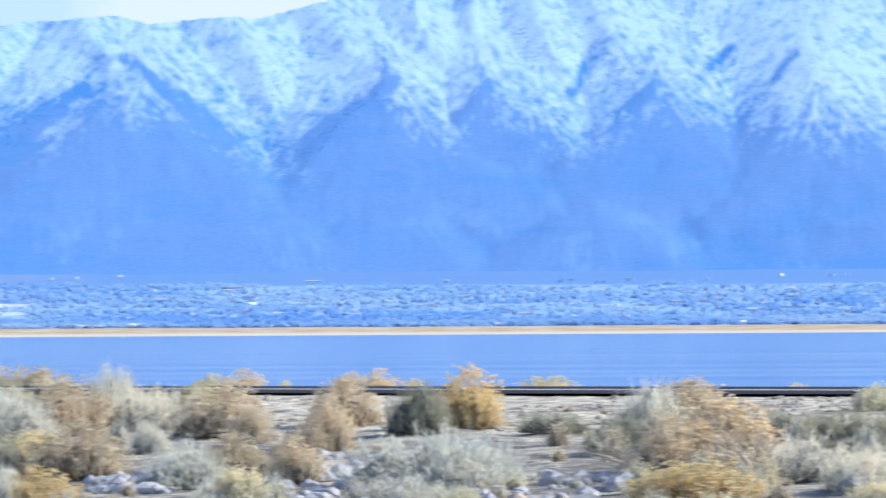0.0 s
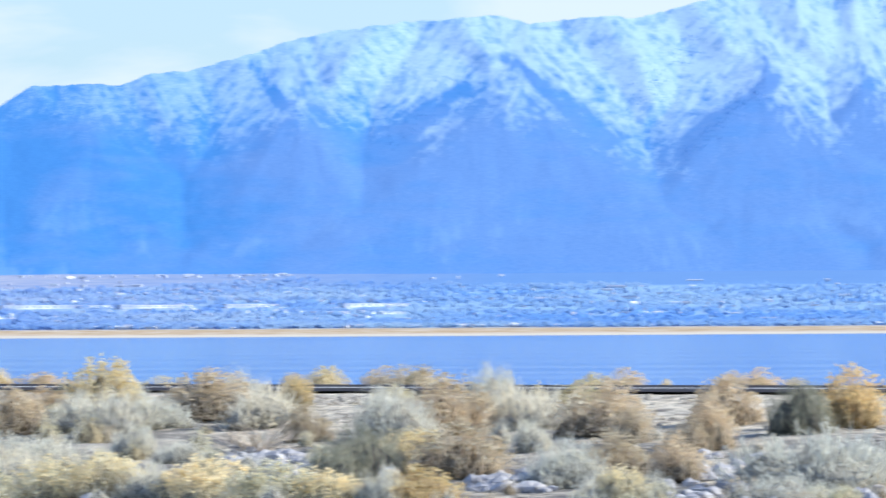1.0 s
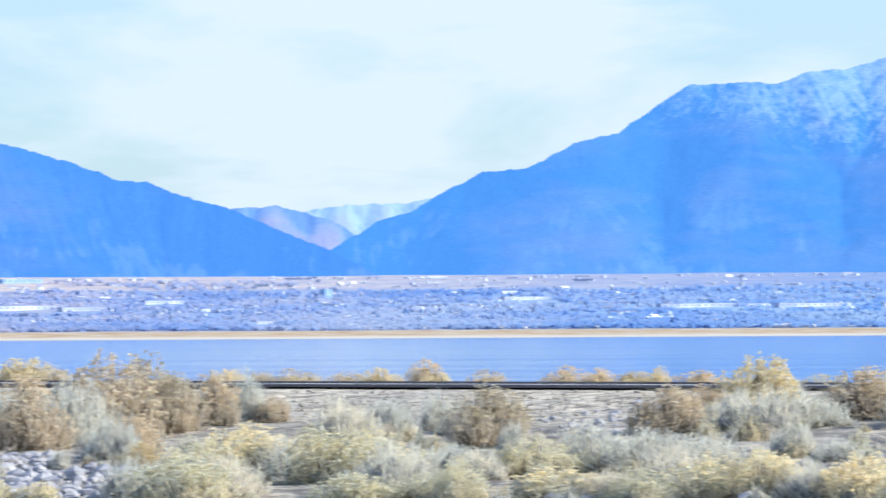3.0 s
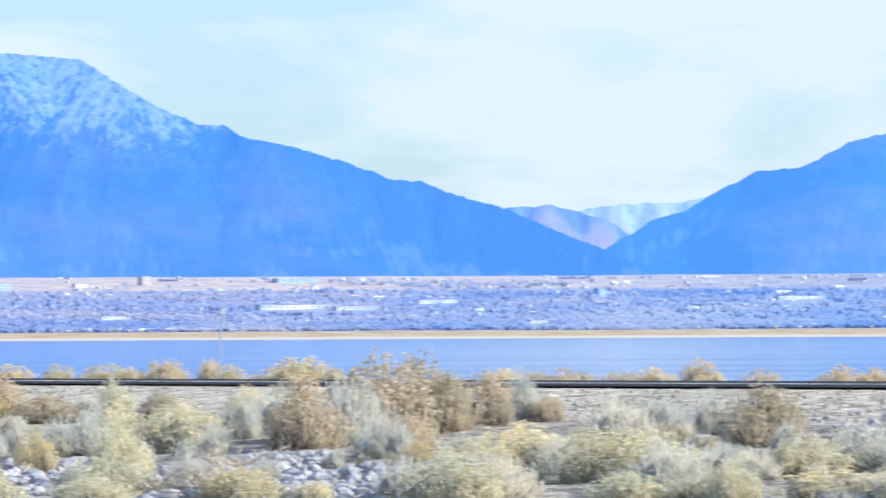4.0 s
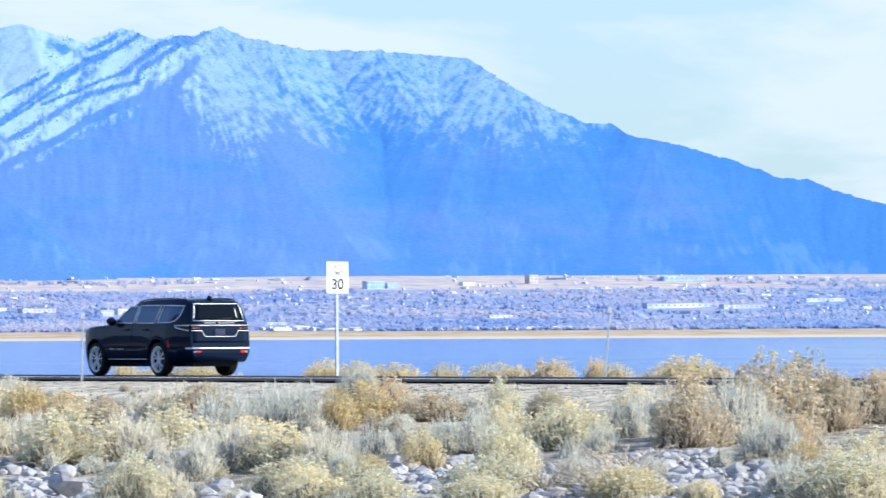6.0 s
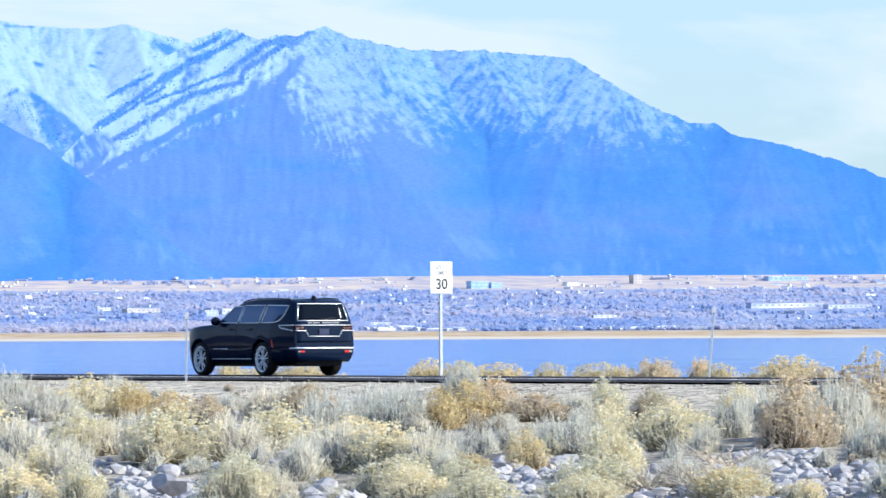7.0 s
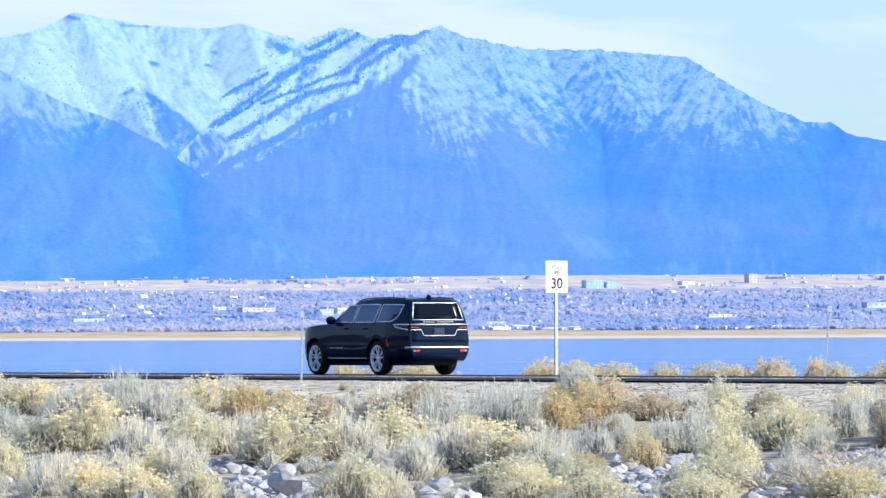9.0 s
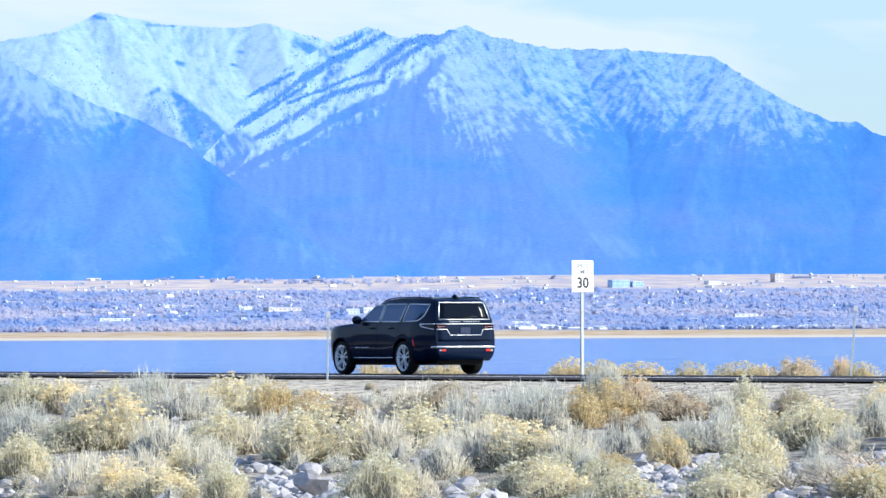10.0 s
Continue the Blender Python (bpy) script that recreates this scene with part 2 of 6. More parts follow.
# ---- lake ----
m_water, nt, b = node_mat("lake_water", 0.12, 0, 0.5)
b.inputs["Base Color"].default_value = (0.05, 0.17, 0.48, 1)
wn = noise_node(nt, 1.0, 5.0, 0.6, stretch=(0.6, 0.6, 0.6))
wn2 = noise_node(nt, 1.0, 3.0, 0.5, stretch=(0.004, 0.03, 1))
nt.links.new(ramp(nt, wn2.outputs["Fac"], [(0.4, (0.085, 0.085, 0.085)), (0.62, (0.122, 0.122, 0.122))]).outputs["Color"], b.inputs["Roughness"])
bump(nt, b, wn.outputs["Fac"], 0.0018, 0.03)
wx, wy = np.meshgrid(np.radians(np.arange(-30, 46, 1.0)), np.concatenate([np.linspace(100, 400, 12), np.linspace(450, SHORE + 30, 30)]), indexing="ij")
near_r = 87.0 / np.clip(np.cos(ALPHA0 + wx), 0.15, 1)
wr = np.maximum(wy, near_r)
lake = tagged(sheet("water", -np.sin(wx) * wr, np.cos(wx) * wr, np.full_like(wx, WATER), m_water), "calm blue lake water with faint ripple streaks", "water", kind="structure")

# ---- road ----
m_asphalt = speckled("asphalt", [(0.3, (0.030, 0.028, 0.034)), (0.7, (0.062, 0.058, 0.066))], 60.0, 0.8, bump_strength=0.3, coarse=(0.6, (0.75, 0.75, 0.8), (1.1, 1.1, 1.1)), spec=0.04)
m_line = speckled("road_paint", [(0.3, (0.74, 0.73, 0.70)), (0.6, (0.90, 0.89, 0.87))], 14.0, 0.7)


def strip(name, d0, d1, z, s0, s1, step, mat, crown=0.0):
    ss = np.arange(s0, s1 + step, step)
    dd = np.linspace(d0, d1, 7)
    S, D = np.meshgrid(ss, dd, indexing="ij")
    zz = z + crown * (1 - ((D - (d0 + d1) / 2) / ((d1 - d0) / 2)) ** 2)
    return sheet(name, UX * S + NX * D, UY * S + NY * D, zz, mat)


road = tagged(strip("road", ROAD_NEAR, ROAD_FAR, 0.0, -260, 420, 10, m_asphalt), "dark asphalt two-lane road on a low causeway", "road", kind="structure")
line_two = tagged(strip("road_line", ROAD_MID + 0.10, ROAD_MID + 0.42, 0.006, -260, 420, 10, m_line), "painted pale centre line along the road", "road line", kind="structure")
line_mid = tagged(strip("road_line", ROAD_MID - 0.42, ROAD_MID - 0.10, 0.006, -260, 420, 10, m_line), "painted pale centre line along the road", "road line", kind="structure")

# ---- mountains: far ranges ----


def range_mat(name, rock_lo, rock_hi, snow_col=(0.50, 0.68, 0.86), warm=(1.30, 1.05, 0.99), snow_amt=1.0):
    """Distant rock, its base colour blued by haze, with brushy mottling and bare fans low down, under snow that breaks
    up into streaks.
    """
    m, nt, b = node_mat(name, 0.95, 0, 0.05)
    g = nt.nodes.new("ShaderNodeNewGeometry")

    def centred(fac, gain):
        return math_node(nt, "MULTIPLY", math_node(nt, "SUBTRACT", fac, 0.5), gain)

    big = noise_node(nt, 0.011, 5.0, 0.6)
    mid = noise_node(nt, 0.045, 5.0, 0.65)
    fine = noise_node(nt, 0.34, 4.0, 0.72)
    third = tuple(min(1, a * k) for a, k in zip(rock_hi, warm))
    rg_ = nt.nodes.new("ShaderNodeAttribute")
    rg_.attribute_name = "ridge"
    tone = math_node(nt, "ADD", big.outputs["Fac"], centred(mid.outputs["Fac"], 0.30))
    # facet shading painted in by relief: open ridges lighter, valleys bluer
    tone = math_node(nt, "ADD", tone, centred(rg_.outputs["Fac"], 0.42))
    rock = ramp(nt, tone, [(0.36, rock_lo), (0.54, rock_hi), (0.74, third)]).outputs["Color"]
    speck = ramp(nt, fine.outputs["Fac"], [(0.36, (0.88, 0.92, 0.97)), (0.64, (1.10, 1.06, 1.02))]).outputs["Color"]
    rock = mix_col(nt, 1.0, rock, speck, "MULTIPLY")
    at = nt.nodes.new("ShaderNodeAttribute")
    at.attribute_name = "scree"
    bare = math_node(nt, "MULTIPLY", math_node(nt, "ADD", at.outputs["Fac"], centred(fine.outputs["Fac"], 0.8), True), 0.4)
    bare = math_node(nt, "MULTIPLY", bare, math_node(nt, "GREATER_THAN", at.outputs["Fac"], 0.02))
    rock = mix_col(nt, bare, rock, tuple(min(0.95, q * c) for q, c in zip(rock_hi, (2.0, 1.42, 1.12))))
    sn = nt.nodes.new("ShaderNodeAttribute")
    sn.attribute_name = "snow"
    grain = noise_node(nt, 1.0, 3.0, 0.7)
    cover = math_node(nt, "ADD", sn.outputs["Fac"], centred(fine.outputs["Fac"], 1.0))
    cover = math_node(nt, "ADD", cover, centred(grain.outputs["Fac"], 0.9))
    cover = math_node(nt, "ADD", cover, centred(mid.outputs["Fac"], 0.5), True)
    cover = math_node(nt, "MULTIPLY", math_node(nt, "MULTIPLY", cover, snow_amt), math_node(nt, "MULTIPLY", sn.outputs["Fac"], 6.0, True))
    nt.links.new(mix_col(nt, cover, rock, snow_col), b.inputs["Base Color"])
    return m


SLOPES = {}


def mountain(name, az0, az1, crest_az, crest_el, r_base, r_top, r_end, seed, mat, label, lines=(), facets=(), snow=((0.0, 900.0),), bump_m=26.0, fall=0.20, every=230.0, step=3.6, rows=140, base_el=85.0, el_top=600.0, ribs=1.0, calm=((0, 1), (1, 1)), band=((0, 60.0), (1, 60.0)), bare=(), woods_and_shade=(), snow_cut=(1.6, 1.0), thin=((0, 1), (1, 1)), mottle=1.0):
    """A range under a crest line. Spurs run down from the crest, part in two and spread towards the foot, so that
    three-cornered faces stand between V-shaped valleys; given lines and facets (azimuth, elevation) set the chief ones.
    Ribs and gullies follow the fall of the slope, and the snow lies in streaks along them."""
    rg = random.Random(seed)
    az = np.arange(az0, az1, step)
    crest = np.interp(az, crest_az, crest_el)
    crest = crest + 9.0 * (fbm(az / 20.0, 0 * az, 5, seed + 4, 0.7) - 0.5)
    v = np.linspace(0, 1, rows)
    A, V = np.meshgrid(az, v, indexing="ij")
    low = np.minimum(base_el - 12, crest - 12)[:, None]
    E = low + (crest[:, None] - low) * V
    spurs = [(*p[k], *p[k + 1], *(0.55 * bump_m * math.sin(math.pi * (0.18 + 0.62 * (k + m) / (len(p) - 1))) for m in (0, 1))) for p in lines for k in range(len(p) - 1)]

    def arm(a, e, h, lean, foot):
        """A ridge down to the foot, with ribs to both sides."""
        n = 4
        de = (e - foot) / n
        for k in range(n):
            a2, e2 = a + lean * de + rg.uniform(-14, 14), e - de
            h2 = h * (0.93 if k < n - 1 else 0.5)
            spurs.append((a, e, a2, e2, h, h2))
            if rg.random() < 0.75:
                ln = rg.uniform(30, 80)
                sd = 1 if lean > 0 else -1
                spurs.append((a2, e2, a2 - sd * ln * rg.uniform(0.1, 0.7), e2 - ln, h2 * 0.95, h2 * 0.45))
            a, e, h = a2, e2, h2
            lean *= rg.uniform(0.8, 1.15)

    a = az0 + rg.uniform(0.2, 0.8) * every
    while a < az1:
        e = float(np.interp(a, crest_az, crest_el)) - 6
        tall = e - base_el
        if tall > 40:
            clear = min([99999.0] + [abs(a - q[0]) for p in lines for q in p[:2]])
            if clear > 0.42 * every:
                drop = tall * rg.uniform(0.14, 0.34)
                a2 = a + rg.uniform(-0.5, 0.5) * drop
                h = bump_m * rg.uniform(0.7, 1.0)
                spurs.append((a, e, a2, e - drop, h * 0.5, h))
                for sd in (-1, 1):
                    if rg.random() < 0.85:
                        arm(a2, e - drop, h, sd * rg.uniform(0.55, 1.35), base_el + rg.uniform(0, 60))
        a += every * rg.uniform(0.6, 1.35)
    X = A + 34 * (fbm(A / 90.0, E / 110.0, 5, seed + 11) - 0.5)
    Y = E + 34 * (fbm(A / 90.0 + 40, E / 110.0, 5, seed + 19) - 0.5)
    relief = np.full_like(A, -0.2 * bump_m)
    for x0, y0, x1, y1, h0, h1 in spurs:
        reach = 1.25 * bump_m / fall + 30
        c0, c1 = np.searchsorted(az, [min(x0, x1) - reach, max(x0, x1) + reach])
        if c1 - c0 < 2:
            continue
        xs_, ys_ = X[c0:c1], Y[c0:c1]
        dx, dy = x1 - x0, y1 - y0
        t = np.clip(((xs_ - x0) * dx + (ys_ - y0) * dy) / (dx * dx + dy * dy), 0, 1)
        away = np.hypot(xs_ - x0 - t * dx, ys_ - y0 - t * dy)
        away = np.hypot(away, 6.0) - 6.0
        np.maximum(relief[c0:c1], h0 + (h1 - h0) * t - fall * away, out=relief[c0:c1])
    for n_f, tri in enumerate(facets):
        h = bump_m * (1.0 - 0.06 * (n_f % 4))
        reach = 1.25 * bump_m / fall + 30
        c0, c1 = np.searchsorted(az, [min(p[0] for p in tri) - reach, max(p[0] for p in tri) + reach])
        xs_, ys_ = X[c0:c1], Y[c0:c1]
        away, inside = np.full_like(xs_, 1e6), np.ones(xs_.shape, bool)
        turn = None
        for (x0, y0), (x1, y1) in zip(tri, tri[1:] + tri[:1]):
            dx, dy = x1 - x0, y1 - y0
            t = np.clip(((xs_ - x0) * dx + (ys_ - y0) * dy) / (dx * dx + dy * dy), 0, 1)
            away = np.minimum(away, np.hypot(xs_ - x0 - t * dx, ys_ - y0 - t * dy))
            cr = dx * (ys_ - y0) - dy * (xs_ - x0)
            if turn is None:
                turn = np.sign(dx * (tri[2][1] - y0) - dy * (tri[2][0] - x0))
            inside &= cr * turn > 0
        d = np.where(inside, 0.22 * np.minimum(away, 60.0), -away)
        np.maximum(relief[c0:c1], h + fall * d, out=relief[c0:c1])
    relief = relief * np.interp(az, [p[0] for p in calm], [p[1] for p in calm])[:, None]

    def blur(f, n, axis):
        pad = [(0, 0), (0, 0)]
        pad[axis] = (n + 1, n)
        c = np.cumsum(np.pad(f, pad, mode="edge"), axis=axis)
        hi, lo = np.take(c, range(2 * n + 1, c.shape[axis]), axis), np.take(c, range(0, c.shape[axis] - 2 * n - 1), axis)
        return (hi - lo) / (2 * n + 1)

    relief = blur(blur(relief, 2, 0), 1, 1)
    relief = relief + 0.10 * bump_m * (fbm(A / 90.0, E / 80.0, 3, seed + 31) - 0.5)
    # how far a fall line strays sideways as it goes up
    g = 3.0 * blur(blur(np.gradient(relief, axis=0) / step / 0.43, 6, 0), 3, 1)
    slant = np.clip(g / (0.45 * (1 + g * g)), -1.1, 1.1) + 0.35 * (fbm(A / 130.0, E / 200.0, 2, seed + 71) - 0.5)

    def gullies(cell, half, s, octaves=2):
        f = 0.0
        for k in np.linspace(-half, half, 11):
            f = f + fbm((A + slant * k) / cell, (E + k) / cell, octaves, s)
        f = f - f.mean()
        return f / f.std()

    wide, slim, tiny = gullies(42.0, 60.0, seed + 51), gullies(10.0, 18.0, seed + 61, 3), gullies(5.5, 6.0, seed + 65, 2)
    soft = np.clip(V * 5, 0, 1)
    q = np.clip((E - base_el + 12) / (el_top - base_el), 0, None)
    relief2 = relief + ribs * (0.55 * wide + 0.14 * slim) * (0.4 + 0.9 * np.clip(q, 0, 1))
    r = r_base + (r_top - r_base) * q**0.92 - soft * (relief2 + 1.2 * (fbm(A / 30.0, E / 22.0, 4, seed + 9, 0.62) - 0.5))
    z = EYE + E / FOCAL * r
    band = np.interp(A, [p[0] for p in band], [p[1] for p in band])
    above = (E - np.interp(A, [p[0] for p in snow], [p[1] for p in snow])) / band
    # little snow on steep wooded ridge sides; a shaded face is painted in likewise
    above = np.minimum(above, 1.3)
    XW, YW = A + snow_cut[1] * (X - A), E + snow_cut[1] * (Y - E)
    gone = np.zeros_like(A)
    for a0, e0, a1, e1, half in bare:
        dx, dy = a1 - a0, e1 - e0
        t = np.clip(((XW - a0) * dx + (YW - e0) * dy) / (dx * dx + dy * dy), 0, 1)
        gone = np.maximum(gone, np.exp(-(((XW - a0 - t * dx) ** 2 + (YW - e0 - t * dy) ** 2) / half**2) ** 1.5))
    for share, tri in woods_and_shade:
        inside = np.zeros(A.shape, bool)
        for (x0, y0), (x1, y1) in zip(tri, tri[1:] + tri[:1]):
            inside ^= ((y0 > YW) != (y1 > YW)) & (XW < (x1 - x0) * (YW - y0) / (y1 - y0 + 1e-9) + x0)
        gone = np.maximum(gone, share * blur(blur(inside.astype(float), 1, 0), 1, 1))
    patchy = fbm(A / 13.0, E / 8.0, 4, seed + 81) - 0.5
    above = above - (snow_cut[0] + 0.5 * slim + 3.0 * patchy) * gone
    white = 0.40 + 0.40 * np.clip(above, -2, 1.25) + mottle * (0.24 * tiny + 0.15 * slim + 0.05 * wide + 1.2 * patchy)
    white = np.clip(white, 0, 1) * np.clip(1.0 + 0.8 * above, 0, 1) * np.interp(A, [p[0] for p in thin], [p[1] for p in thin])
    scree = np.clip(0.25 * slim + 0.15 * tiny + 4.0 * (fbm(A / 85.0, E / 50.0, 3, seed + 91) - 0.60), 0, 1) * np.clip((260 - E) / 90.0, 0, 1)
    back = np.linspace(0, 1, 7)
    r2 = r[:, -1:] + (np.maximum(r_end, r[:, -1:] + 60) - r[:, -1:]) * back
    z2 = z[:, -1:] - (r2 - r[:, -1:]) * 0.5
    SLOPES[name] = (az, E, r)
    r, z, A = np.hstack([r, r2]), np.hstack([z, z2]), np.hstack([A, np.repeat(A[:, -1:], 7, 1)])
    ang = A / FOCAL
    ob = sheet(name, -np.sin(ang) * r, np.cos(ang) * r, z, mat)
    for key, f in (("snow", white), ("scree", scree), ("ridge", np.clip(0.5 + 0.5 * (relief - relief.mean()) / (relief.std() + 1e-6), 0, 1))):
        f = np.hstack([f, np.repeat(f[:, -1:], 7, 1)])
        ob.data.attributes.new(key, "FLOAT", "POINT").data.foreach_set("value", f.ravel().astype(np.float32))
    return tagged(ob, label, "mountain", kind="structure")


# blue distance haze is put into the base colours of rock and snow
HAZY_ROCK_LO, HAZY_ROCK_HI = (0.077, 0.248, 0.63), (0.102, 0.264, 0.645)
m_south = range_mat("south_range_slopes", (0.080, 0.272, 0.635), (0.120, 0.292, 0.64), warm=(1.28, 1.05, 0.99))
m_north = range_mat("north_range_slopes", HAZY_ROCK_LO, HAZY_ROCK_HI, (0.43, 0.62, 0.82), (1.34, 1.03, 0.99))
m_behind = range_mat("snowy_range_slopes", HAZY_ROCK_LO, HAZY_ROCK_HI, (0.40, 0.57, 0.79))
m_spur = range_mat("spur_slopes", HAZY_ROCK_LO, HAZY_ROCK_HI, (0.32, 0.49, 0.77), (1.2, 1.03, 0.99), 0.75)
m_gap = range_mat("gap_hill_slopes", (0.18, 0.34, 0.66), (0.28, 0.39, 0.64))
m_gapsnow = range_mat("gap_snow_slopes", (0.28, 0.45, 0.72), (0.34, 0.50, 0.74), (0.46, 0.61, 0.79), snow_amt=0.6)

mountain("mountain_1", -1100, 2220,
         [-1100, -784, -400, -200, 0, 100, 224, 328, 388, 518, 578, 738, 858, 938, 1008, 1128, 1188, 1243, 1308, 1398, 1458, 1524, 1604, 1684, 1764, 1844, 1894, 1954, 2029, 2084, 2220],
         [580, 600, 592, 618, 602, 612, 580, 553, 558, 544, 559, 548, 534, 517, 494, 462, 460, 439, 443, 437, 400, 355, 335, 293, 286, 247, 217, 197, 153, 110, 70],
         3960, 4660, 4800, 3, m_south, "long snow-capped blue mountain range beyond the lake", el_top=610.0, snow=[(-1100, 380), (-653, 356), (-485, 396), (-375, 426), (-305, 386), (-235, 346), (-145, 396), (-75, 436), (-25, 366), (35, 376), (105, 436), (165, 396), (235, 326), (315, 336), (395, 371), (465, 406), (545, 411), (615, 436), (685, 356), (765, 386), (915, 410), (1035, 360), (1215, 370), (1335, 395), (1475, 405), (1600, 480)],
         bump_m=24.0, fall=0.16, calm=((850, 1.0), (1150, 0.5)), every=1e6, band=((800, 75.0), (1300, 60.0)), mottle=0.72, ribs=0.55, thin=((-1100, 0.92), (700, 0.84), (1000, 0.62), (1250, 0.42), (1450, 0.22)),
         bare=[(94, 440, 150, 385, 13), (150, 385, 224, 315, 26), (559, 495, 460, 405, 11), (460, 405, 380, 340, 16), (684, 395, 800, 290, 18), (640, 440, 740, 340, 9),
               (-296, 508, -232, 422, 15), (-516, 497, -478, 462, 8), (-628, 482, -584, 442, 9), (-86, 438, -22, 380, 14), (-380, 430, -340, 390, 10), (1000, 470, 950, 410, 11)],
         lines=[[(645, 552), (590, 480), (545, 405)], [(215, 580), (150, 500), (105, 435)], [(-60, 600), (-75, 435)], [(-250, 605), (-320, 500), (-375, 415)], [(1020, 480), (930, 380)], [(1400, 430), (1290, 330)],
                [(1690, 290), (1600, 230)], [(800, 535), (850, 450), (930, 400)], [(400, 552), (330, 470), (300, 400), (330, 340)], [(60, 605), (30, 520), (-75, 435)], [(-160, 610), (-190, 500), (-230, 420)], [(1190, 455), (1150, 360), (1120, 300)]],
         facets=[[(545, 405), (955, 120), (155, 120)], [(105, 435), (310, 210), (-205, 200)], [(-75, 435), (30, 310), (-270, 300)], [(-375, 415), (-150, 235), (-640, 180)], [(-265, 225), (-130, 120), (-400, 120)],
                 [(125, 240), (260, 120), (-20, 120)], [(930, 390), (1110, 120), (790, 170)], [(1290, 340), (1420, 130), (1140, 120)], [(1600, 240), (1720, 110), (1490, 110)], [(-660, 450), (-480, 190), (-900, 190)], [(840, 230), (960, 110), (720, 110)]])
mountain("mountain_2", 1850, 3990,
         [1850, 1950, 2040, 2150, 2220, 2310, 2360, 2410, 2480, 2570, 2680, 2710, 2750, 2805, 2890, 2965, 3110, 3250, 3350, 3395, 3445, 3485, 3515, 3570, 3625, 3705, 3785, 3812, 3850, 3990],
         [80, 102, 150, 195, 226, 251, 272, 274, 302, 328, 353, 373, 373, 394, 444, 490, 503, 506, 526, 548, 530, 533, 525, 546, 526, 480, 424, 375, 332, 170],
         3955, 4560, 4700, 21, m_north, "blue mountain with a snowy flat-topped summit", bump_m=17.0, fall=0.11, calm=((2950, 0.5), (3250, 1.0)), band=((3410, 65.0), (3490, 22.0)), step=2.6, rows=190, snow_cut=(2.5, 0.4),
         woods_and_shade=[(0.62, [(3844, 331), (3799, 365), (3772, 348), (3772, 328), (3799, 293), (3860, 270)])],
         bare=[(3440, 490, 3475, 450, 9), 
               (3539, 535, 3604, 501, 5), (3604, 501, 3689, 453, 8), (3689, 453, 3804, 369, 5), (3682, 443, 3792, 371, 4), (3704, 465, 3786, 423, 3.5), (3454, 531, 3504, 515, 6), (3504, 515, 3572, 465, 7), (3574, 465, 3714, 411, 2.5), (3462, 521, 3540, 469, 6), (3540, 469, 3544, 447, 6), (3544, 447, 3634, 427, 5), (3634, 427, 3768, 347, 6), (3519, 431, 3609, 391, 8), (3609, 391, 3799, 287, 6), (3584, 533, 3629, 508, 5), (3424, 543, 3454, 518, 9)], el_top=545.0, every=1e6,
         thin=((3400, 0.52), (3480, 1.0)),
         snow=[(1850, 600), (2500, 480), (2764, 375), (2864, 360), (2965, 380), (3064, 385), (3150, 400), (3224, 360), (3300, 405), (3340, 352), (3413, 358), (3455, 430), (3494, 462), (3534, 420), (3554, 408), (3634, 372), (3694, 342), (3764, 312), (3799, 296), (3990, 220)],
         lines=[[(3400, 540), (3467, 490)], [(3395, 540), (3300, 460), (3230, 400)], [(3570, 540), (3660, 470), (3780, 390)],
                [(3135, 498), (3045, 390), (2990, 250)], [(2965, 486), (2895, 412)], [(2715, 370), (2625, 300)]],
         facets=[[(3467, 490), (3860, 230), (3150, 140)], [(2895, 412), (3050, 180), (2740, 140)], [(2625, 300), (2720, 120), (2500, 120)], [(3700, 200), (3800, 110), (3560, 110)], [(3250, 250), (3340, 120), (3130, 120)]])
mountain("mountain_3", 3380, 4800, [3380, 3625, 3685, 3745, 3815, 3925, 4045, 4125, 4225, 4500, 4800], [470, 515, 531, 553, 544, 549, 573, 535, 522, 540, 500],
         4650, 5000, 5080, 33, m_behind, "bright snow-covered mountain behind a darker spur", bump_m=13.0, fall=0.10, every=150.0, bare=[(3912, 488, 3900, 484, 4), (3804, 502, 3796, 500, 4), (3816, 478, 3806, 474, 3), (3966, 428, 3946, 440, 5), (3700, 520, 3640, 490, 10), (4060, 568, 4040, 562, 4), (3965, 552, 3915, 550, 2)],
         snow_cut=(2.1, 0.5),
         # the 0.28 patch paints a shaded face into the snow
         woods_and_shade=[(0.95, [(3929, 443), (3889, 417), (3820, 364), (3790, 330), (3844, 300), (3875, 318), (3904, 356), (3917, 404)]), (0.45, [(3929, 443), (3917, 404), (3904, 356), (3875, 318), (3930, 330), (3990, 385), (3960, 425)]), (0.28, [(3862, 470), (3780, 395), (3800, 375), (3850, 420)])], thin=((3800, 1.0), (4100, 0.95)), base_el=200.0, el_top=575.0, band=((0, 45.0), (1, 45.0)), mottle=0.45, snow=[(0, 270)],
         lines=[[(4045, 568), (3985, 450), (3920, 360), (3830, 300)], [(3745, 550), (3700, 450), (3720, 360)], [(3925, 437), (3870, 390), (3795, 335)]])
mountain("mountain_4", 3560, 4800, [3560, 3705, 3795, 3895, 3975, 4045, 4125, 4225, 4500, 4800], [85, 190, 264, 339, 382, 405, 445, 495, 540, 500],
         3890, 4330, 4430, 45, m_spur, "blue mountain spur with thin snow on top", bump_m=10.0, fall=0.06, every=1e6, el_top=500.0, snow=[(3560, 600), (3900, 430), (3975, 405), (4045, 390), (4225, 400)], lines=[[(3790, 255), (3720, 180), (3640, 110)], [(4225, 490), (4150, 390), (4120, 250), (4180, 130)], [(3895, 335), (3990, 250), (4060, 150)]])
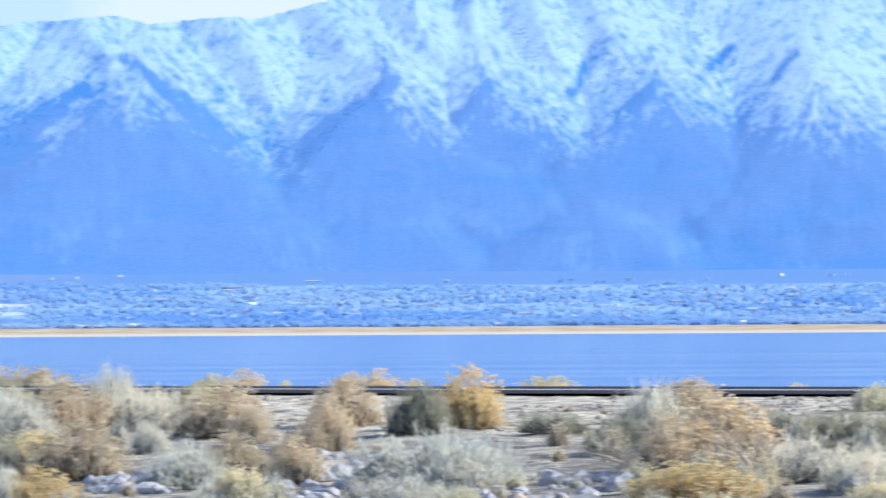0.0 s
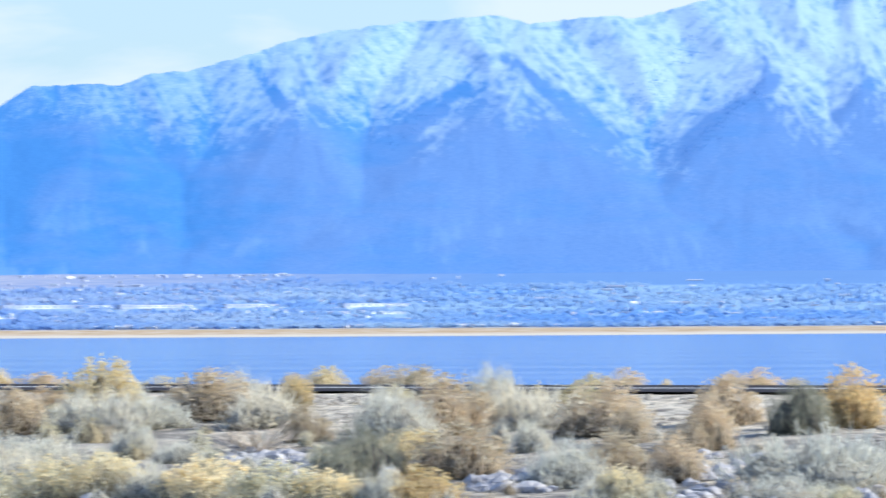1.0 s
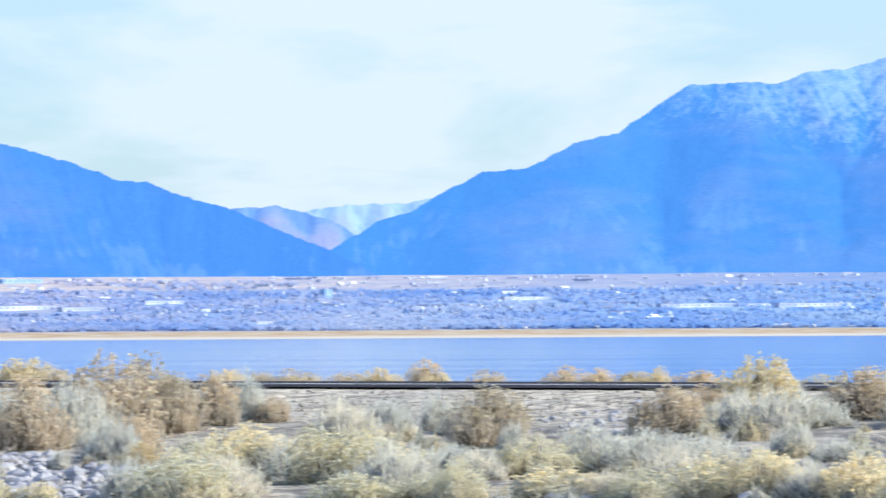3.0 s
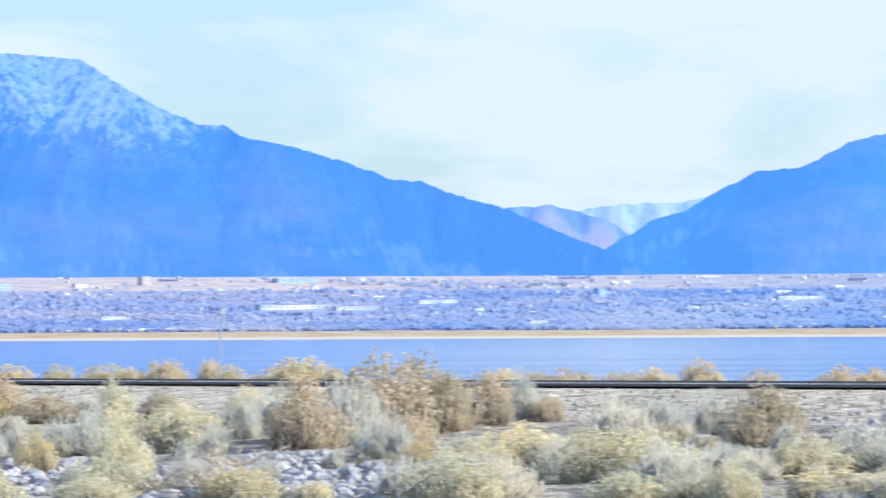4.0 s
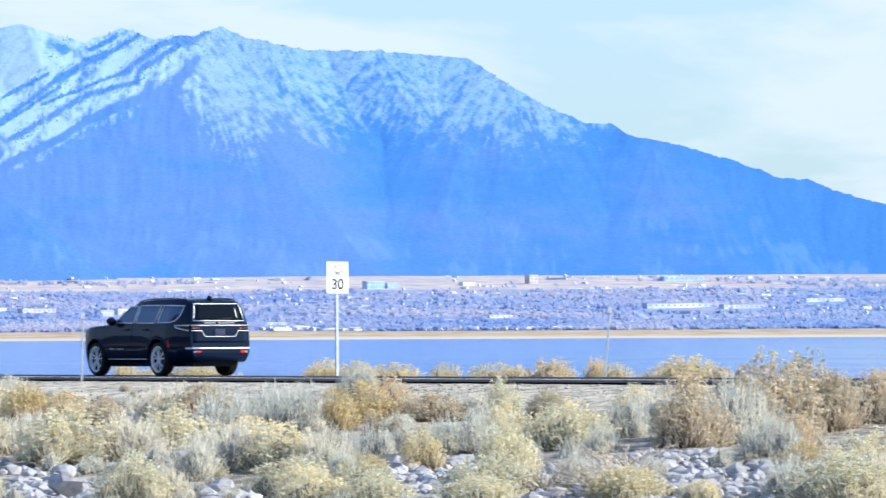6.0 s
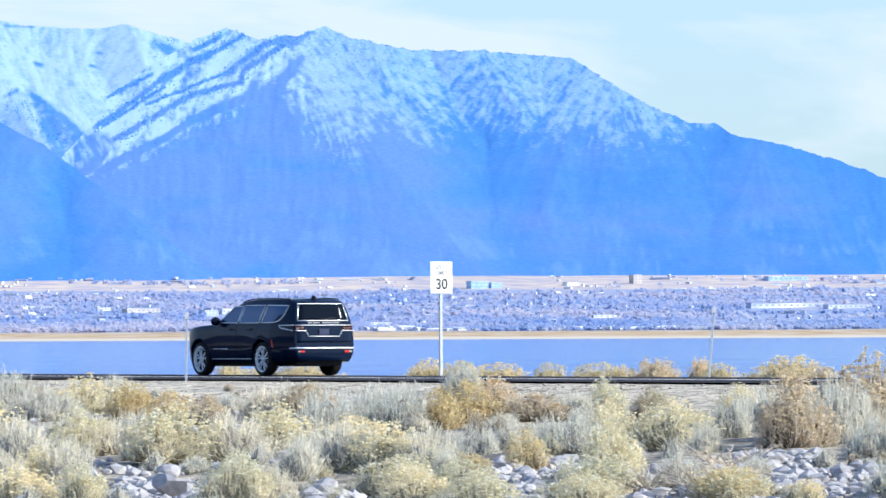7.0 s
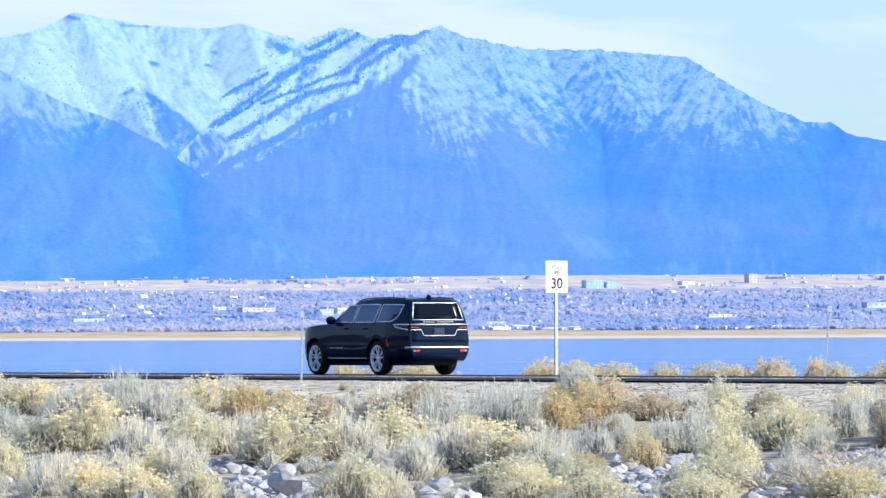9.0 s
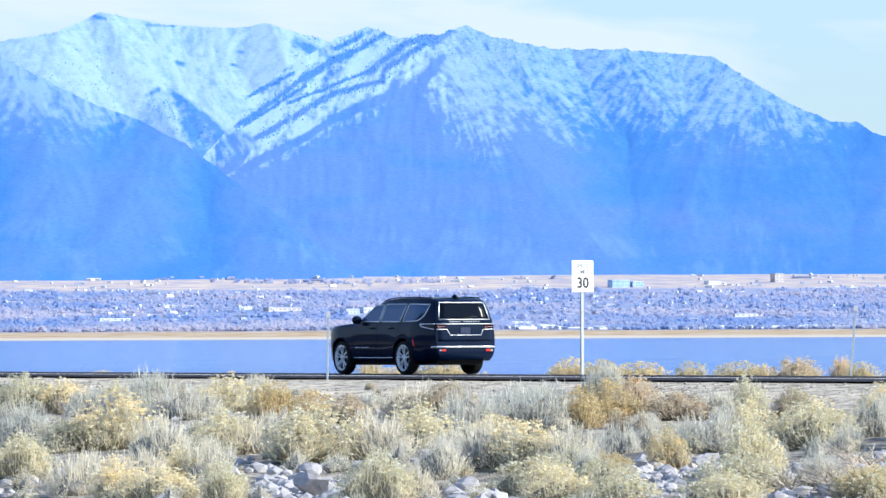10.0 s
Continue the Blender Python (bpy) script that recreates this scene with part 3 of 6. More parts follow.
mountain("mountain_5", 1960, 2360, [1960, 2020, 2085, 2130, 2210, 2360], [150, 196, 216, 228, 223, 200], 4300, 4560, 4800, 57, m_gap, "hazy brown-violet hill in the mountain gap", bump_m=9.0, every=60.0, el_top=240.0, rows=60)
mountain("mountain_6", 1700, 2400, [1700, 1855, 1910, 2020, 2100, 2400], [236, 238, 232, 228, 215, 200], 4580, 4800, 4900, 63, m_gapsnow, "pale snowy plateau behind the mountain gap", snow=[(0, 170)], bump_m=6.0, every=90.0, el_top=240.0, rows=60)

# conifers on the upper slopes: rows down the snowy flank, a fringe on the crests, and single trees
# needle colour carries the same blue haze as the slopes
m_fir = speckled("hazy_far_conifer_needles", [(0.3, (0.10, 0.33, 0.72)), (0.7, (0.14, 0.37, 0.75))], 0.6, 0.95)
fir_rng = np.random.default_rng(77)
fir_pts = []


def firs_along(name, a0, e0, a1, e1, n, wide, size=1.0):
    t = fir_rng.random(n)
    fir_pts.append((name, a0 + (a1 - a0) * t + fir_rng.normal(0, wide, n), e0 + (e1 - e0) * t + fir_rng.normal(0, wide, n), size * fir_rng.uniform(0.5, 1.15, n)))


firs_along("mountain_2", 3539, 535, 3604, 501, 95, 4.5, 0.85)
firs_along("mountain_2", 3604, 501, 3689, 453, 126, 7.2, 0.85)
firs_along("mountain_2", 3689, 453, 3804, 369, 185, 4.5, 0.85)
firs_along("mountain_2", 3682, 443, 3792, 371, 170, 3.6, 0.85)
firs_along("mountain_2", 3704, 465, 3786, 423, 119, 3.2, 0.85)
firs_along("mountain_2", 3454, 531, 3504, 515, 68, 5.4, 0.85)
firs_along("mountain_2", 3504, 515, 3572, 465, 109, 6.3, 0.85)
firs_along("mountain_2", 3574, 465, 3714, 411, 195, 2.2, 0.85)
firs_along("mountain_2", 3462, 521, 3540, 469, 121, 5.4, 0.85)
firs_along("mountain_2", 3540, 469, 3544, 447, 29, 5.4, 0.85)
firs_along("mountain_2", 3544, 447, 3634, 427, 119, 4.5, 0.85)
firs_along("mountain_2", 3634, 427, 3768, 347, 202, 5.4, 0.85)
firs_along("mountain_2", 3584, 533, 3629, 508, 66, 4.5, 0.85)
firs_along("mountain_2", 3424, 543, 3454, 518, 50, 8.1, 0.85)
firs_along("mountain_2", 3560, 480, 3740, 370, 70, 18, 0.7)
firs_along("mountain_2", 3000, 495, 3560, 520, 300, 16, 0.65)
firs_along("mountain_2", 3000, 440, 3450, 470, 260, 30, 0.55)
firs_along("mountain_2", 2780, 385, 2990, 480, 90, 14, 0.7)
firs_along("mountain_3", 3960, 420, 3850, 345, 90, 10, 0.8)
firs_along("mountain_3", 4120, 480, 3980, 420, 50, 24, 0.7)
firs_along("mountain_3", 3700, 520, 3640, 500, 50, 14, 0.8)
firs_along("mountain_1", 620, 470, 760, 340, 90, 14, 0.8)
firs_along("mountain_1", 225, 520, 330, 390, 90, 14, 0.8)
firs_along("mountain_1", 110, 430, 250, 300, 110, 9, 0.8)
firs_along("mountain_1", -110, 560, -170, 450, 60, 14, 0.8)
firs_along("mountain_1", -230, 540, -330, 430, 110, 22, 0.8)
firs_along("mountain_1", -420, 560, -530, 440, 90, 18, 0.8)
fv, ff, fk = [], [], 0
for name, fa, fe, fs in fir_pts:
    gaz, gE, gr = SLOPES[name]
    for a, e, s in zip(fa, fe, fs):
        i = int(np.clip(round((a - gaz[0]) / (gaz[1] - gaz[0])), 0, len(gaz) - 1))
        if e > gE[i, -1] + 1:
            e = gE[i, -1] - 1.0
        rr_ = float(np.interp(e, gE[i], gr[i])) - 0.4
        ang = a / FOCAL
        x, y, z = -math.sin(ang) * rr_, math.cos(ang) * rr_, EYE + e / FOCAL * rr_ - 0.3
        h, w = 2.0 * s, 0.75 * s
        ring = [(x + w * (0.8 + 0.4 * math.sin(3 * k + fk)) * math.cos(1.257 * k), y + w * math.sin(1.257 * k), z + 0.1 * h) for k in range(5)]
        mid_ = [(x + 0.55 * w * math.cos(1.257 * k + 0.6), y + 0.55 * w * math.sin(1.257 * k + 0.6), z + 0.5 * h) for k in range(5)]
        fv += ring + mid_ + [(x, y, z + h)]
        for k in range(5):
            q = (k + 1) % 5
            ff += [(fk + k, fk + q, fk + 5 + k), (fk + q, fk + 5 + q, fk + 5 + k), (fk + 5 + k, fk + 5 + q, fk + 10)]
        fk += 11
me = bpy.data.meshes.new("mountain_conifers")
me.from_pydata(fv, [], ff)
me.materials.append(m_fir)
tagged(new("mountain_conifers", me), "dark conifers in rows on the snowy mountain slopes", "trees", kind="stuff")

# ---- town on the far shore ----
rng = np.random.default_rng(7)


def polar(azp, r):
    a = azp / FOCAL
    return -math.sin(a) * r, math.cos(a) * r


m_tree, nt, b = node_mat("hazy_town_tree_foliage", 0.95, 0, 0.05)
# crown colours hold aerial haze, more of it towards the south
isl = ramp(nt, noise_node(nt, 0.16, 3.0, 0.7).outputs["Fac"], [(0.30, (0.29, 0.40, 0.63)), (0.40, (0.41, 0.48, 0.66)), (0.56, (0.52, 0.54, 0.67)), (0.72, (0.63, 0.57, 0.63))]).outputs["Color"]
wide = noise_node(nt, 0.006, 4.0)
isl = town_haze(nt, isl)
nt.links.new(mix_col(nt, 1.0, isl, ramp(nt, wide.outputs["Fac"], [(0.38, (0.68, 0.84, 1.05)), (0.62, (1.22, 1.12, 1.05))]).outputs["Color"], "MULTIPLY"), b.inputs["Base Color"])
tt = nt.nodes.new("ShaderNodeBsdfTranslucent")
nt.links.new(b.inputs["Base Color"].links[0].from_socket, tt.inputs["Color"])
tm = nt.nodes.new("ShaderNodeMixShader")
tm.inputs["Fac"].default_value = 0.5
nt.links.new(b.outputs[0], tm.inputs[1])
nt.links.new(tt.outputs[0], tm.inputs[2])
nt.links.new(tm.outputs[0], nt.nodes["Material Output"].inputs["Surface"])
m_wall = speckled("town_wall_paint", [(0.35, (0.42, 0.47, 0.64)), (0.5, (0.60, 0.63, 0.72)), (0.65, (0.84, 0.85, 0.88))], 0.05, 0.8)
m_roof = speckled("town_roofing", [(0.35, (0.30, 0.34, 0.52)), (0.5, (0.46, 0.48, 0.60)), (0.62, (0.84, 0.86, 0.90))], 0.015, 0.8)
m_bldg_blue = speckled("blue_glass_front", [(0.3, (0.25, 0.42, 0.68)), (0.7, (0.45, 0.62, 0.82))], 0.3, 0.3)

m_tanwall = speckled("beige_building_wall", [(0.3, (0.50, 0.44, 0.40)), (0.7, (0.66, 0.60, 0.54))], 0.4, 0.8)
WHITE, TAN, BLUE = m_wall, m_tanwall, m_bldg_blue
ON_THE_RISE = (
    (3125, 3750, 13, 4.6, BLUE, 2, 6), (3095, 3755, 8, 3.4, BLUE, 2, 4), (2846, 3830, 6, 5.5, TAN, 3, 2), (2960, 3800, 9, 2.2, WHITE, 1, 5),
    (3560, 3400, 16, 3.0, WHITE, 1, 6), (3600, 3380, 9, 3.2, WHITE, 2, 4), (3720, 3420, 22, 2.2, TAN, 1, 7), (3790, 3450, 9, 1.8, WHITE, 1, 4),
    (2580, 3445, 50, 2.4, WHITE, 1, 12), (2580, 3870, 30, 2.6, BLUE, 1, 8), (2470, 3430, 30, 2.0, WHITE, 1, 9), (2330, 3520, 26, 1.9, WHITE, 1, 8))
AMONG_TREES = (
    (1690, 3560, 30, 1.7, WHITE, 1, 8), (1354, 3440, 74, 1.9, WHITE, 1, 16), (1180, 3442, 48, 1.9, WHITE, 1, 11), (1010, 3445, 36, 1.8, WHITE, 1, 8), (790, 3440, 44, 1.8, WHITE, 1, 9),
    (2040, 3600, 5, 5.0, BLUE, 3, 2), (2900, 3330, 18, 1.5, WHITE, 1, 5), (3300, 3250, 14, 1.3, WHITE, 1, 4), (4020, 3300, 20, 1.4, WHITE, 1, 5),
    (2150, 3250, 12, 1.4, WHITE, 1, 4), (760, 3330, 14, 1.2, WHITE, 1, 4))

ico_bm = bmesh.new()
bmesh.ops.create_icosphere(ico_bm, subdivisions=1, radius=1.0)
ICO_V = np.array([v.co for v in ico_bm.verts])
ICO_F = np.array([[v.index for v in fc.verts] for fc in ico_bm.faces])
ico_bm.free()


def stuff_mesh(name, verts, faces, mats, label, category, smooth=False, mat_index=None):
    me = bpy.data.meshes.new(name)
    me.from_pydata(verts.tolist(), [], faces if isinstance(faces, list) else faces.tolist())
    me.update()
    for mt in mats:
        me.materials.append(mt)
    if mat_index is not None:
        me.polygons.foreach_set("material_index", np.asarray(mat_index, np.int32))
    me.polygons.foreach_set("use_smooth", np.full(len(me.polygons), smooth))
    return tagged(new(name, me), label, category, kind="stuff")


def town_r(n, bias=1.0):
    return SHORE + 150 + (3940 - SHORE - 215) * rng.random(n) ** bias


# crowns of the bare winter trees, in belts
N_TREE = 40000
ta, tr = rng.uniform(-1000, 4500, N_TREE), np.where(rng.random(N_TREE) < 0.25, SHORE + 150 + 90 * rng.random(N_TREE), town_r(N_TREE, 1.1))
tx, ty = -np.sin(ta / FOCAL) * tr, np.cos(ta / FOCAL) * tr
keep = 0.65 * fbm(ta / 170.0, tr / 26.0, 3, 91) + 0.35 * fbm(ta / 40.0, tr / 14.0, 2, 95) + 0.22 * rng.random(N_TREE) > np.where(tr < SHORE + 250, 0.49, 0.55)
keep &= ~((tr > 3695) & (fbm(tx * 0.006, ty * 0.006, 2, 77) < 0.56))
for azp, r, w, h, *_ in ON_THE_RISE + AMONG_TREES:
    keep &= ~((np.abs(ta - azp) < 0.5 * w / r * FOCAL) & (tr > r - 55) & (tr < r + 4))
tx, ty = tx[keep], ty[keep]
tz = ground_z(tx, ty)
rad = rng.uniform(1.1, 2.7, len(tx))
tall = rad * rng.uniform(0.7, 1.25, len(tx))
LEAVES = 10
d = rng.normal(size=(len(tx), LEAVES, 3))
d *= (rng.random((len(tx), LEAVES, 1)) ** 0.5) / np.linalg.norm(d, axis=2, keepdims=True)
c = d * np.stack([rad, rad, tall * 0.62], -1)[:, None] + np.stack([tx, ty, tz + tall * 0.5], -1)[:, None]
out = np.array([0.45, -0.6, 0.65]) + rng.normal(size=c.shape) * 0.22
a1 = np.cross(out, rng.normal(size=c.shape))
a1 *= (rad * 0.46)[:, None, None] / np.linalg.norm(a1, axis=2, keepdims=True)
a2 = np.cross(a1, out)
a2 *= (rad * 0.35)[:, None, None] / np.linalg.norm(a2, axis=2, keepdims=True)
tv = np.stack([c - a1, c + a2, c + a1, c - a2], 2).reshape(-1, 3)
tf = np.arange(len(tv)).reshape(-1, 4)
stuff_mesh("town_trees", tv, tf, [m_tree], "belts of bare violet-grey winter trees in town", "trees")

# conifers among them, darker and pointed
# blue haze is put into these needles' colour as well
m_conifer = speckled("hazy_town_conifer_needles", [(0.3, (0.10, 0.19, 0.42)), (0.7, (0.17, 0.27, 0.50))], 0.4, 0.95)
ca_, cr_ = rng.uniform(-1000, 4500, 2600), SHORE + 160 + 520 * rng.random(2600)
keep = fbm(ca_ / 120.0, cr_ / 30.0, 3, 43) > 0.5
for azp, r, w, h, *_ in ON_THE_RISE + AMONG_TREES:
    keep &= ~((np.abs(ca_ - azp) < 0.5 * w / r * FOCAL) & (cr_ > r - 55) & (cr_ < r + 4))
ca_, cr_ = ca_[keep], cr_[keep]
cx_, cy_ = -np.sin(ca_ / FOCAL) * cr_, np.cos(ca_ / FOCAL) * cr_
cz_, ch_ = ground_z(cx_, cy_), rng.uniform(1.6, 3.6, len(cx_))
cone = np.array([(math.cos(1.047 * k) * q, math.sin(1.047 * k) * q, z) for z, q in ((0.06, 0.30), (0.45, 0.24), (0.5, 0.13)) for k in range(6)] + [(0, 0, 1.0)])
cv = cone[None] * (1 + 0.3 * (rng.random((len(cx_), 19, 1)) - 0.5)) * ch_[:, None, None] + np.stack([cx_, cy_, cz_], -1)[:, None]
cf = np.array([t for k in range(6) for t in ((k, (k + 1) % 6, 6 + k), ((k + 1) % 6, 6 + (k + 1) % 6, 6 + k), (6 + k, 6 + (k + 1) % 6, 12 + k), (6 + (k + 1) % 6, 12 + (k + 1) % 6, 12 + k), (12 + k, 12 + (k + 1) % 6, 18))])
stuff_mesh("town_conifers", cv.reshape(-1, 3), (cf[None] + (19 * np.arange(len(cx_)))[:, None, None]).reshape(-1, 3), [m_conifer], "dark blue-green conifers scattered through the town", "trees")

# small houses
N_HOUSE = 3600
ha, hr = rng.uniform(-1000, 4500, N_HOUSE), town_r(N_HOUSE, 1.1)
hx, hy = -np.sin(ha / FOCAL) * hr, np.cos(ha / FOCAL) * hr
hr = np.where(rng.random(N_HOUSE) < 0.10, rng.uniform(3890, 3935, N_HOUSE), hr)
ha = np.where((hr > 3880) & (ha < 900), ha + 1500, ha)
quay = rng.random(N_HOUSE) < 0.07
ha, hr = np.where(quay, rng.choice([2750.0, 2830.0, 2900.0, 3000.0, 3200.0, 3350.0, 1250.0, 1700.0, 600.0], N_HOUSE) + rng.uniform(-70, 70, N_HOUSE), ha), np.where(quay, rng.uniform(3152, 3172, N_HOUSE), hr)
hx, hy = -np.sin(ha / FOCAL) * hr, np.cos(ha / FOCAL) * hr
keep = quay | (fbm(ha / 150.0, hr / 30.0, 3, 55) > 0.47) & ~((ha < 900) & (hr > 3600) & (rng.random(N_HOUSE) < 0.8)) & ((hr < 3780) | (rng.random(N_HOUSE) < 0.75))
hx, hy = hx[keep], hy[keep]
hz = ground_z(hx, hy)
HV = np.array([(-1, -1, 0), (1, -1, 0), (1, 1, 0), (-1, 1, 0), (-1, -1, 1), (1, -1, 1), (1, 1, 1), (-1, 1, 1), (-1.06, 0, 1.55), (1.06, 0, 1.55)], float)
HQ = [(0, 1, 5, 4), (1, 2, 6, 5), (2, 3, 7, 6), (3, 0, 4, 7), (4, 5, 9, 8), (6, 7, 8, 9), (5, 6, 9, 9), (7, 4, 8, 8)]
hv_all, hf_all, hm_all = [], [], []
for i in range(len(hx)):
    w, dp, ht = rng.uniform(0.5, 1.7) * (1 + rng.choice([0.0, 0.0, 0.0, 0.0, 0.0, 0.3, 0.6, 1.2, 2.0, 4.0])), rng.uniform(0.5, 1.1), rng.uniform(0.55, 1.2)
    an = rng.uniform(-0.5, 0.5) + rng.integers(2) * math.pi / 2
    c, s = math.cos(an), math.sin(an)
    v = HV * (w, dp, ht)
    v = np.stack([v[:, 0] * c - v[:, 1] * s + hx[i], v[:, 0] * s + v[:, 1] * c + hy[i], v[:, 2] + hz[i] + 0.3], -1)
    base = 10 * i
    hv_all.append(v)
    for q, mi in zip(HQ, (0, 0, 0, 0, 1, 1, 0, 0)):
        hf_all.append([base + k for k in (q if q[2] != q[3] else q[:3])])
        hm_all.append(mi)
me = bpy.data.meshes.new("town_houses")
me.from_pydata(np.concatenate(hv_all).tolist(), [], hf_all)
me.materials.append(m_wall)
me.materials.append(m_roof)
me.polygons.foreach_set("material_index", np.array(hm_all, np.int32))
tagged(new("town_houses", me), "many small pale houses spread among trees", "houses", kind="stuff")

# larger buildings, each of its own
m_pane = plain("blue_grey_window_pane", (0.30, 0.38, 0.55), 0.2)


def building(azp, r, w, h, depth, wall, label, rows=1, cols=4):
    """A flat-roofed block with a parapet roof and window openings facing the lake."""
    x, y = polar(azp, r)
    root = tagged(new("building"), label, "building", "buildings across the lake")
    root.matrix_basis = Matrix.Translation((x, y, z_far(x, y))) @ Euler((0, 0, azp / FOCAL + 0.55)).to_matrix().to_4x4()
    bm = bmesh.new()
    box(bm, -w / 2, w / 2, 0, depth, -0.6, h)
    part("wall", bm, wall, root)
    bm = bmesh.new()
    box(bm, -w / 2 - 0.1, w / 2 + 0.1, -0.1, depth + 0.1, h, h + 0.18)
    part("roof", bm, m_roof, root)
    for j in range(rows):
        for i in range(cols):
            bm = bmesh.new()
            cx_ = -w / 2 + w * (i + 0.5) / cols
            cz_ = h * (j + 0.55) / rows
            box(bm, cx_ - 0.22 * w / cols, cx_ + 0.22 * w / cols, -0.06, -0.01, cz_ - 0.22 * h / rows, cz_ + 0.22 * h / rows)
            part("window", bm, m_pane, root)
    return root


def z_far(x, y):
    return float(ground_z(np.array([x]), np.array([y]))[0])


for azp, r, w, h, wall, rows, cols in ON_THE_RISE + AMONG_TREES:
    building(azp, r, w, h, 6.0, wall, "pale flat-roofed building among town trees" if wall is not BLUE else "blue glass-fronted office block on the rise", rows, cols)

# unseen hills added to close the place behind the camera, dark for car reflections
m_hill = speckled("unseen_hill_slope", [(0.3, (0.03, 0.05, 0.10)), (0.7, (0.055, 0.08, 0.14))], 0.05, 0.95, coarse=(0.004, (0.75, 0.75, 0.75), (1.1, 1.1, 1.1)))
HA, HR = np.meshgrid(np.radians(np.arange(50, 321, 1.5)), np.linspace(420, 1500, 26), indexing="ij")
hx_, hy_ = -np.sin(HA) * HR, np.cos(HA) * HR
rise = np.clip((HR - 420) / 900, 0, 1)
ends = np.clip(np.minimum(HA - radians(50), radians(320) - HA) / radians(18), 0, 1)
tagged(sheet("hill", hx_, hy_, -0.9 + ends * rise * (70 + 90 * fbm(hx_ / 420, hy_ / 420, 4, 15)), m_hill), "unseen dark hills added behind the camera for reflections", "hill", kind="structure")

# ---- shrubs ----


def foliage_mat(name, lo, mid, hi, through_light=0.4):
    m, nt, b = node_mat(name, 0.9, 0, 0.1)
    g = nt.nodes.new("ShaderNodeNewGeometry")
    oi = nt.nodes.new("ShaderNodeObjectInfo")
    col = ramp(nt, g.outputs["Random Per Island"], [(0.0, lo), (0.5, mid), (1.0, hi)]).outputs["Color"]
    tint = ramp(nt, oi.outputs["Random"], [(0.0, (0.80, 0.83, 0.84)), (0.5, (0.97, 0.97, 0.96)), (1.0, (1.10, 1.04, 0.94))]).outputs["Color"]
    col = mix_col(nt, 1.0, col, tint, "MULTIPLY")
    nt.links.new(col, b.inputs["Base Color"])
    tr = nt.nodes.new("ShaderNodeBsdfTranslucent")
    nt.links.new(col, tr.inputs["Color"])
    ms = nt.nodes.new("ShaderNodeMixShader")
    ms.inputs["Fac"].default_value = through_light
    nt.links.new(b.outputs[0], ms.inputs[1])
    nt.links.new(tr.outputs[0], ms.inputs[2])
    nt.links.new(ms.outputs[0], nt.nodes["Material Output"].inputs["Surface"])
    return m


STEM = {
    "pale": foliage_mat("pale_sage_stems", (0.70, 0.67, 0.58), (0.88, 0.84, 0.73), (0.95, 0.93, 0.83)),
    "golden": foliage_mat("straw_stems_and_leaves", (0.70, 0.65, 0.49), (0.88, 0.83, 0.65), (0.95, 0.92, 0.77)),
    "brown": foliage_mat("tan_grey_stems", (0.60, 0.51, 0.40), (0.79, 0.68, 0.54), (0.91, 0.81, 0.66)),
    "orange": foliage_mat("ochre_stems", (0.56, 0.46, 0.29), (0.71, 0.59, 0.38), (0.81, 0.70, 0.49)),
    "straw": foliage_mat("straw_stems", (0.68, 0.60, 0.42), (0.86, 0.75, 0.54), (0.93, 0.86, 0.65)),
    "dark": foliage_mat("dark_sage_and_shade_stems", (0.33, 0.32, 0.25), (0.43, 0.42, 0.32), (0.57, 0.53, 0.41)),
    "dead": foliage_mat("bleached_dead_branches", (0.51, 0.45, 0.38), (0.70, 0.61, 0.52), (0.85, 0.76, 0.64), 0.1),
}
BLOOM = {
    "golden": foliage_mat("cream_yellow_seed_heads", (0.90, 0.78, 0.48), (0.95, 0.88, 0.66), (0.96, 0.94, 0.82), 0.4),
    "brown": foliage_mat("tan_seed_heads", (0.68, 0.56, 0.38), (0.81, 0.69, 0.51), (0.89, 0.80, 0.64)),
    "orange": foliage_mat("ochre_seed_heads", (0.80, 0.62, 0.31), (0.88, 0.73, 0.42), (0.92, 0.83, 0.57)),
    "straw": foliage_mat("gold_straw_seed_heads", (0.82, 0.67, 0.38), (0.90, 0.79, 0.50), (0.94, 0.88, 0.66)),
}
SHRUB_LABEL = {
    "pale": "pale silvery sagebrush of fine upright stems on gravel",
    "golden": "straw-green rabbitbrush with cream-yellow seed heads",
    "brown": "tan dry shrub with a rounded twiggy crown",
    "orange": "ochre dried shrub among paler brush",
    "straw": "straw-coloured rounded shrub beside the road shoulder",
    "dark": "dark grey-green sagebrush, some standing for shaded shrub sides",
    "dead": "bleached dead brush with bare splayed branches",
}


def blades(p0, p1, p2, w0, w2, out, rg, loose=0.5):
    """Bent flat stems, two quads each, that turn their flat side outwards."""
    n = len(p0)
    side = np.cross(p2 - p0, out + rg.normal(size=(n, 3)) * loose)
    side /= np.linalg.norm(side, axis=1, keepdims=True) + 1e-9
    w1 = (w0 + w2) / 2
    v = np.stack([p0 - side * w0, p0 + side * w0, p1 - side * w1, p1 + side * w1, p2 - side * w2, p2 + side * w2], 1)
    fc = np.array([(0, 1, 3, 2), (2, 3, 5, 4)])[None] + (6 * np.arange(n))[:, None, None]
    return v.reshape(-1, 3), fc.reshape(-1, 4)


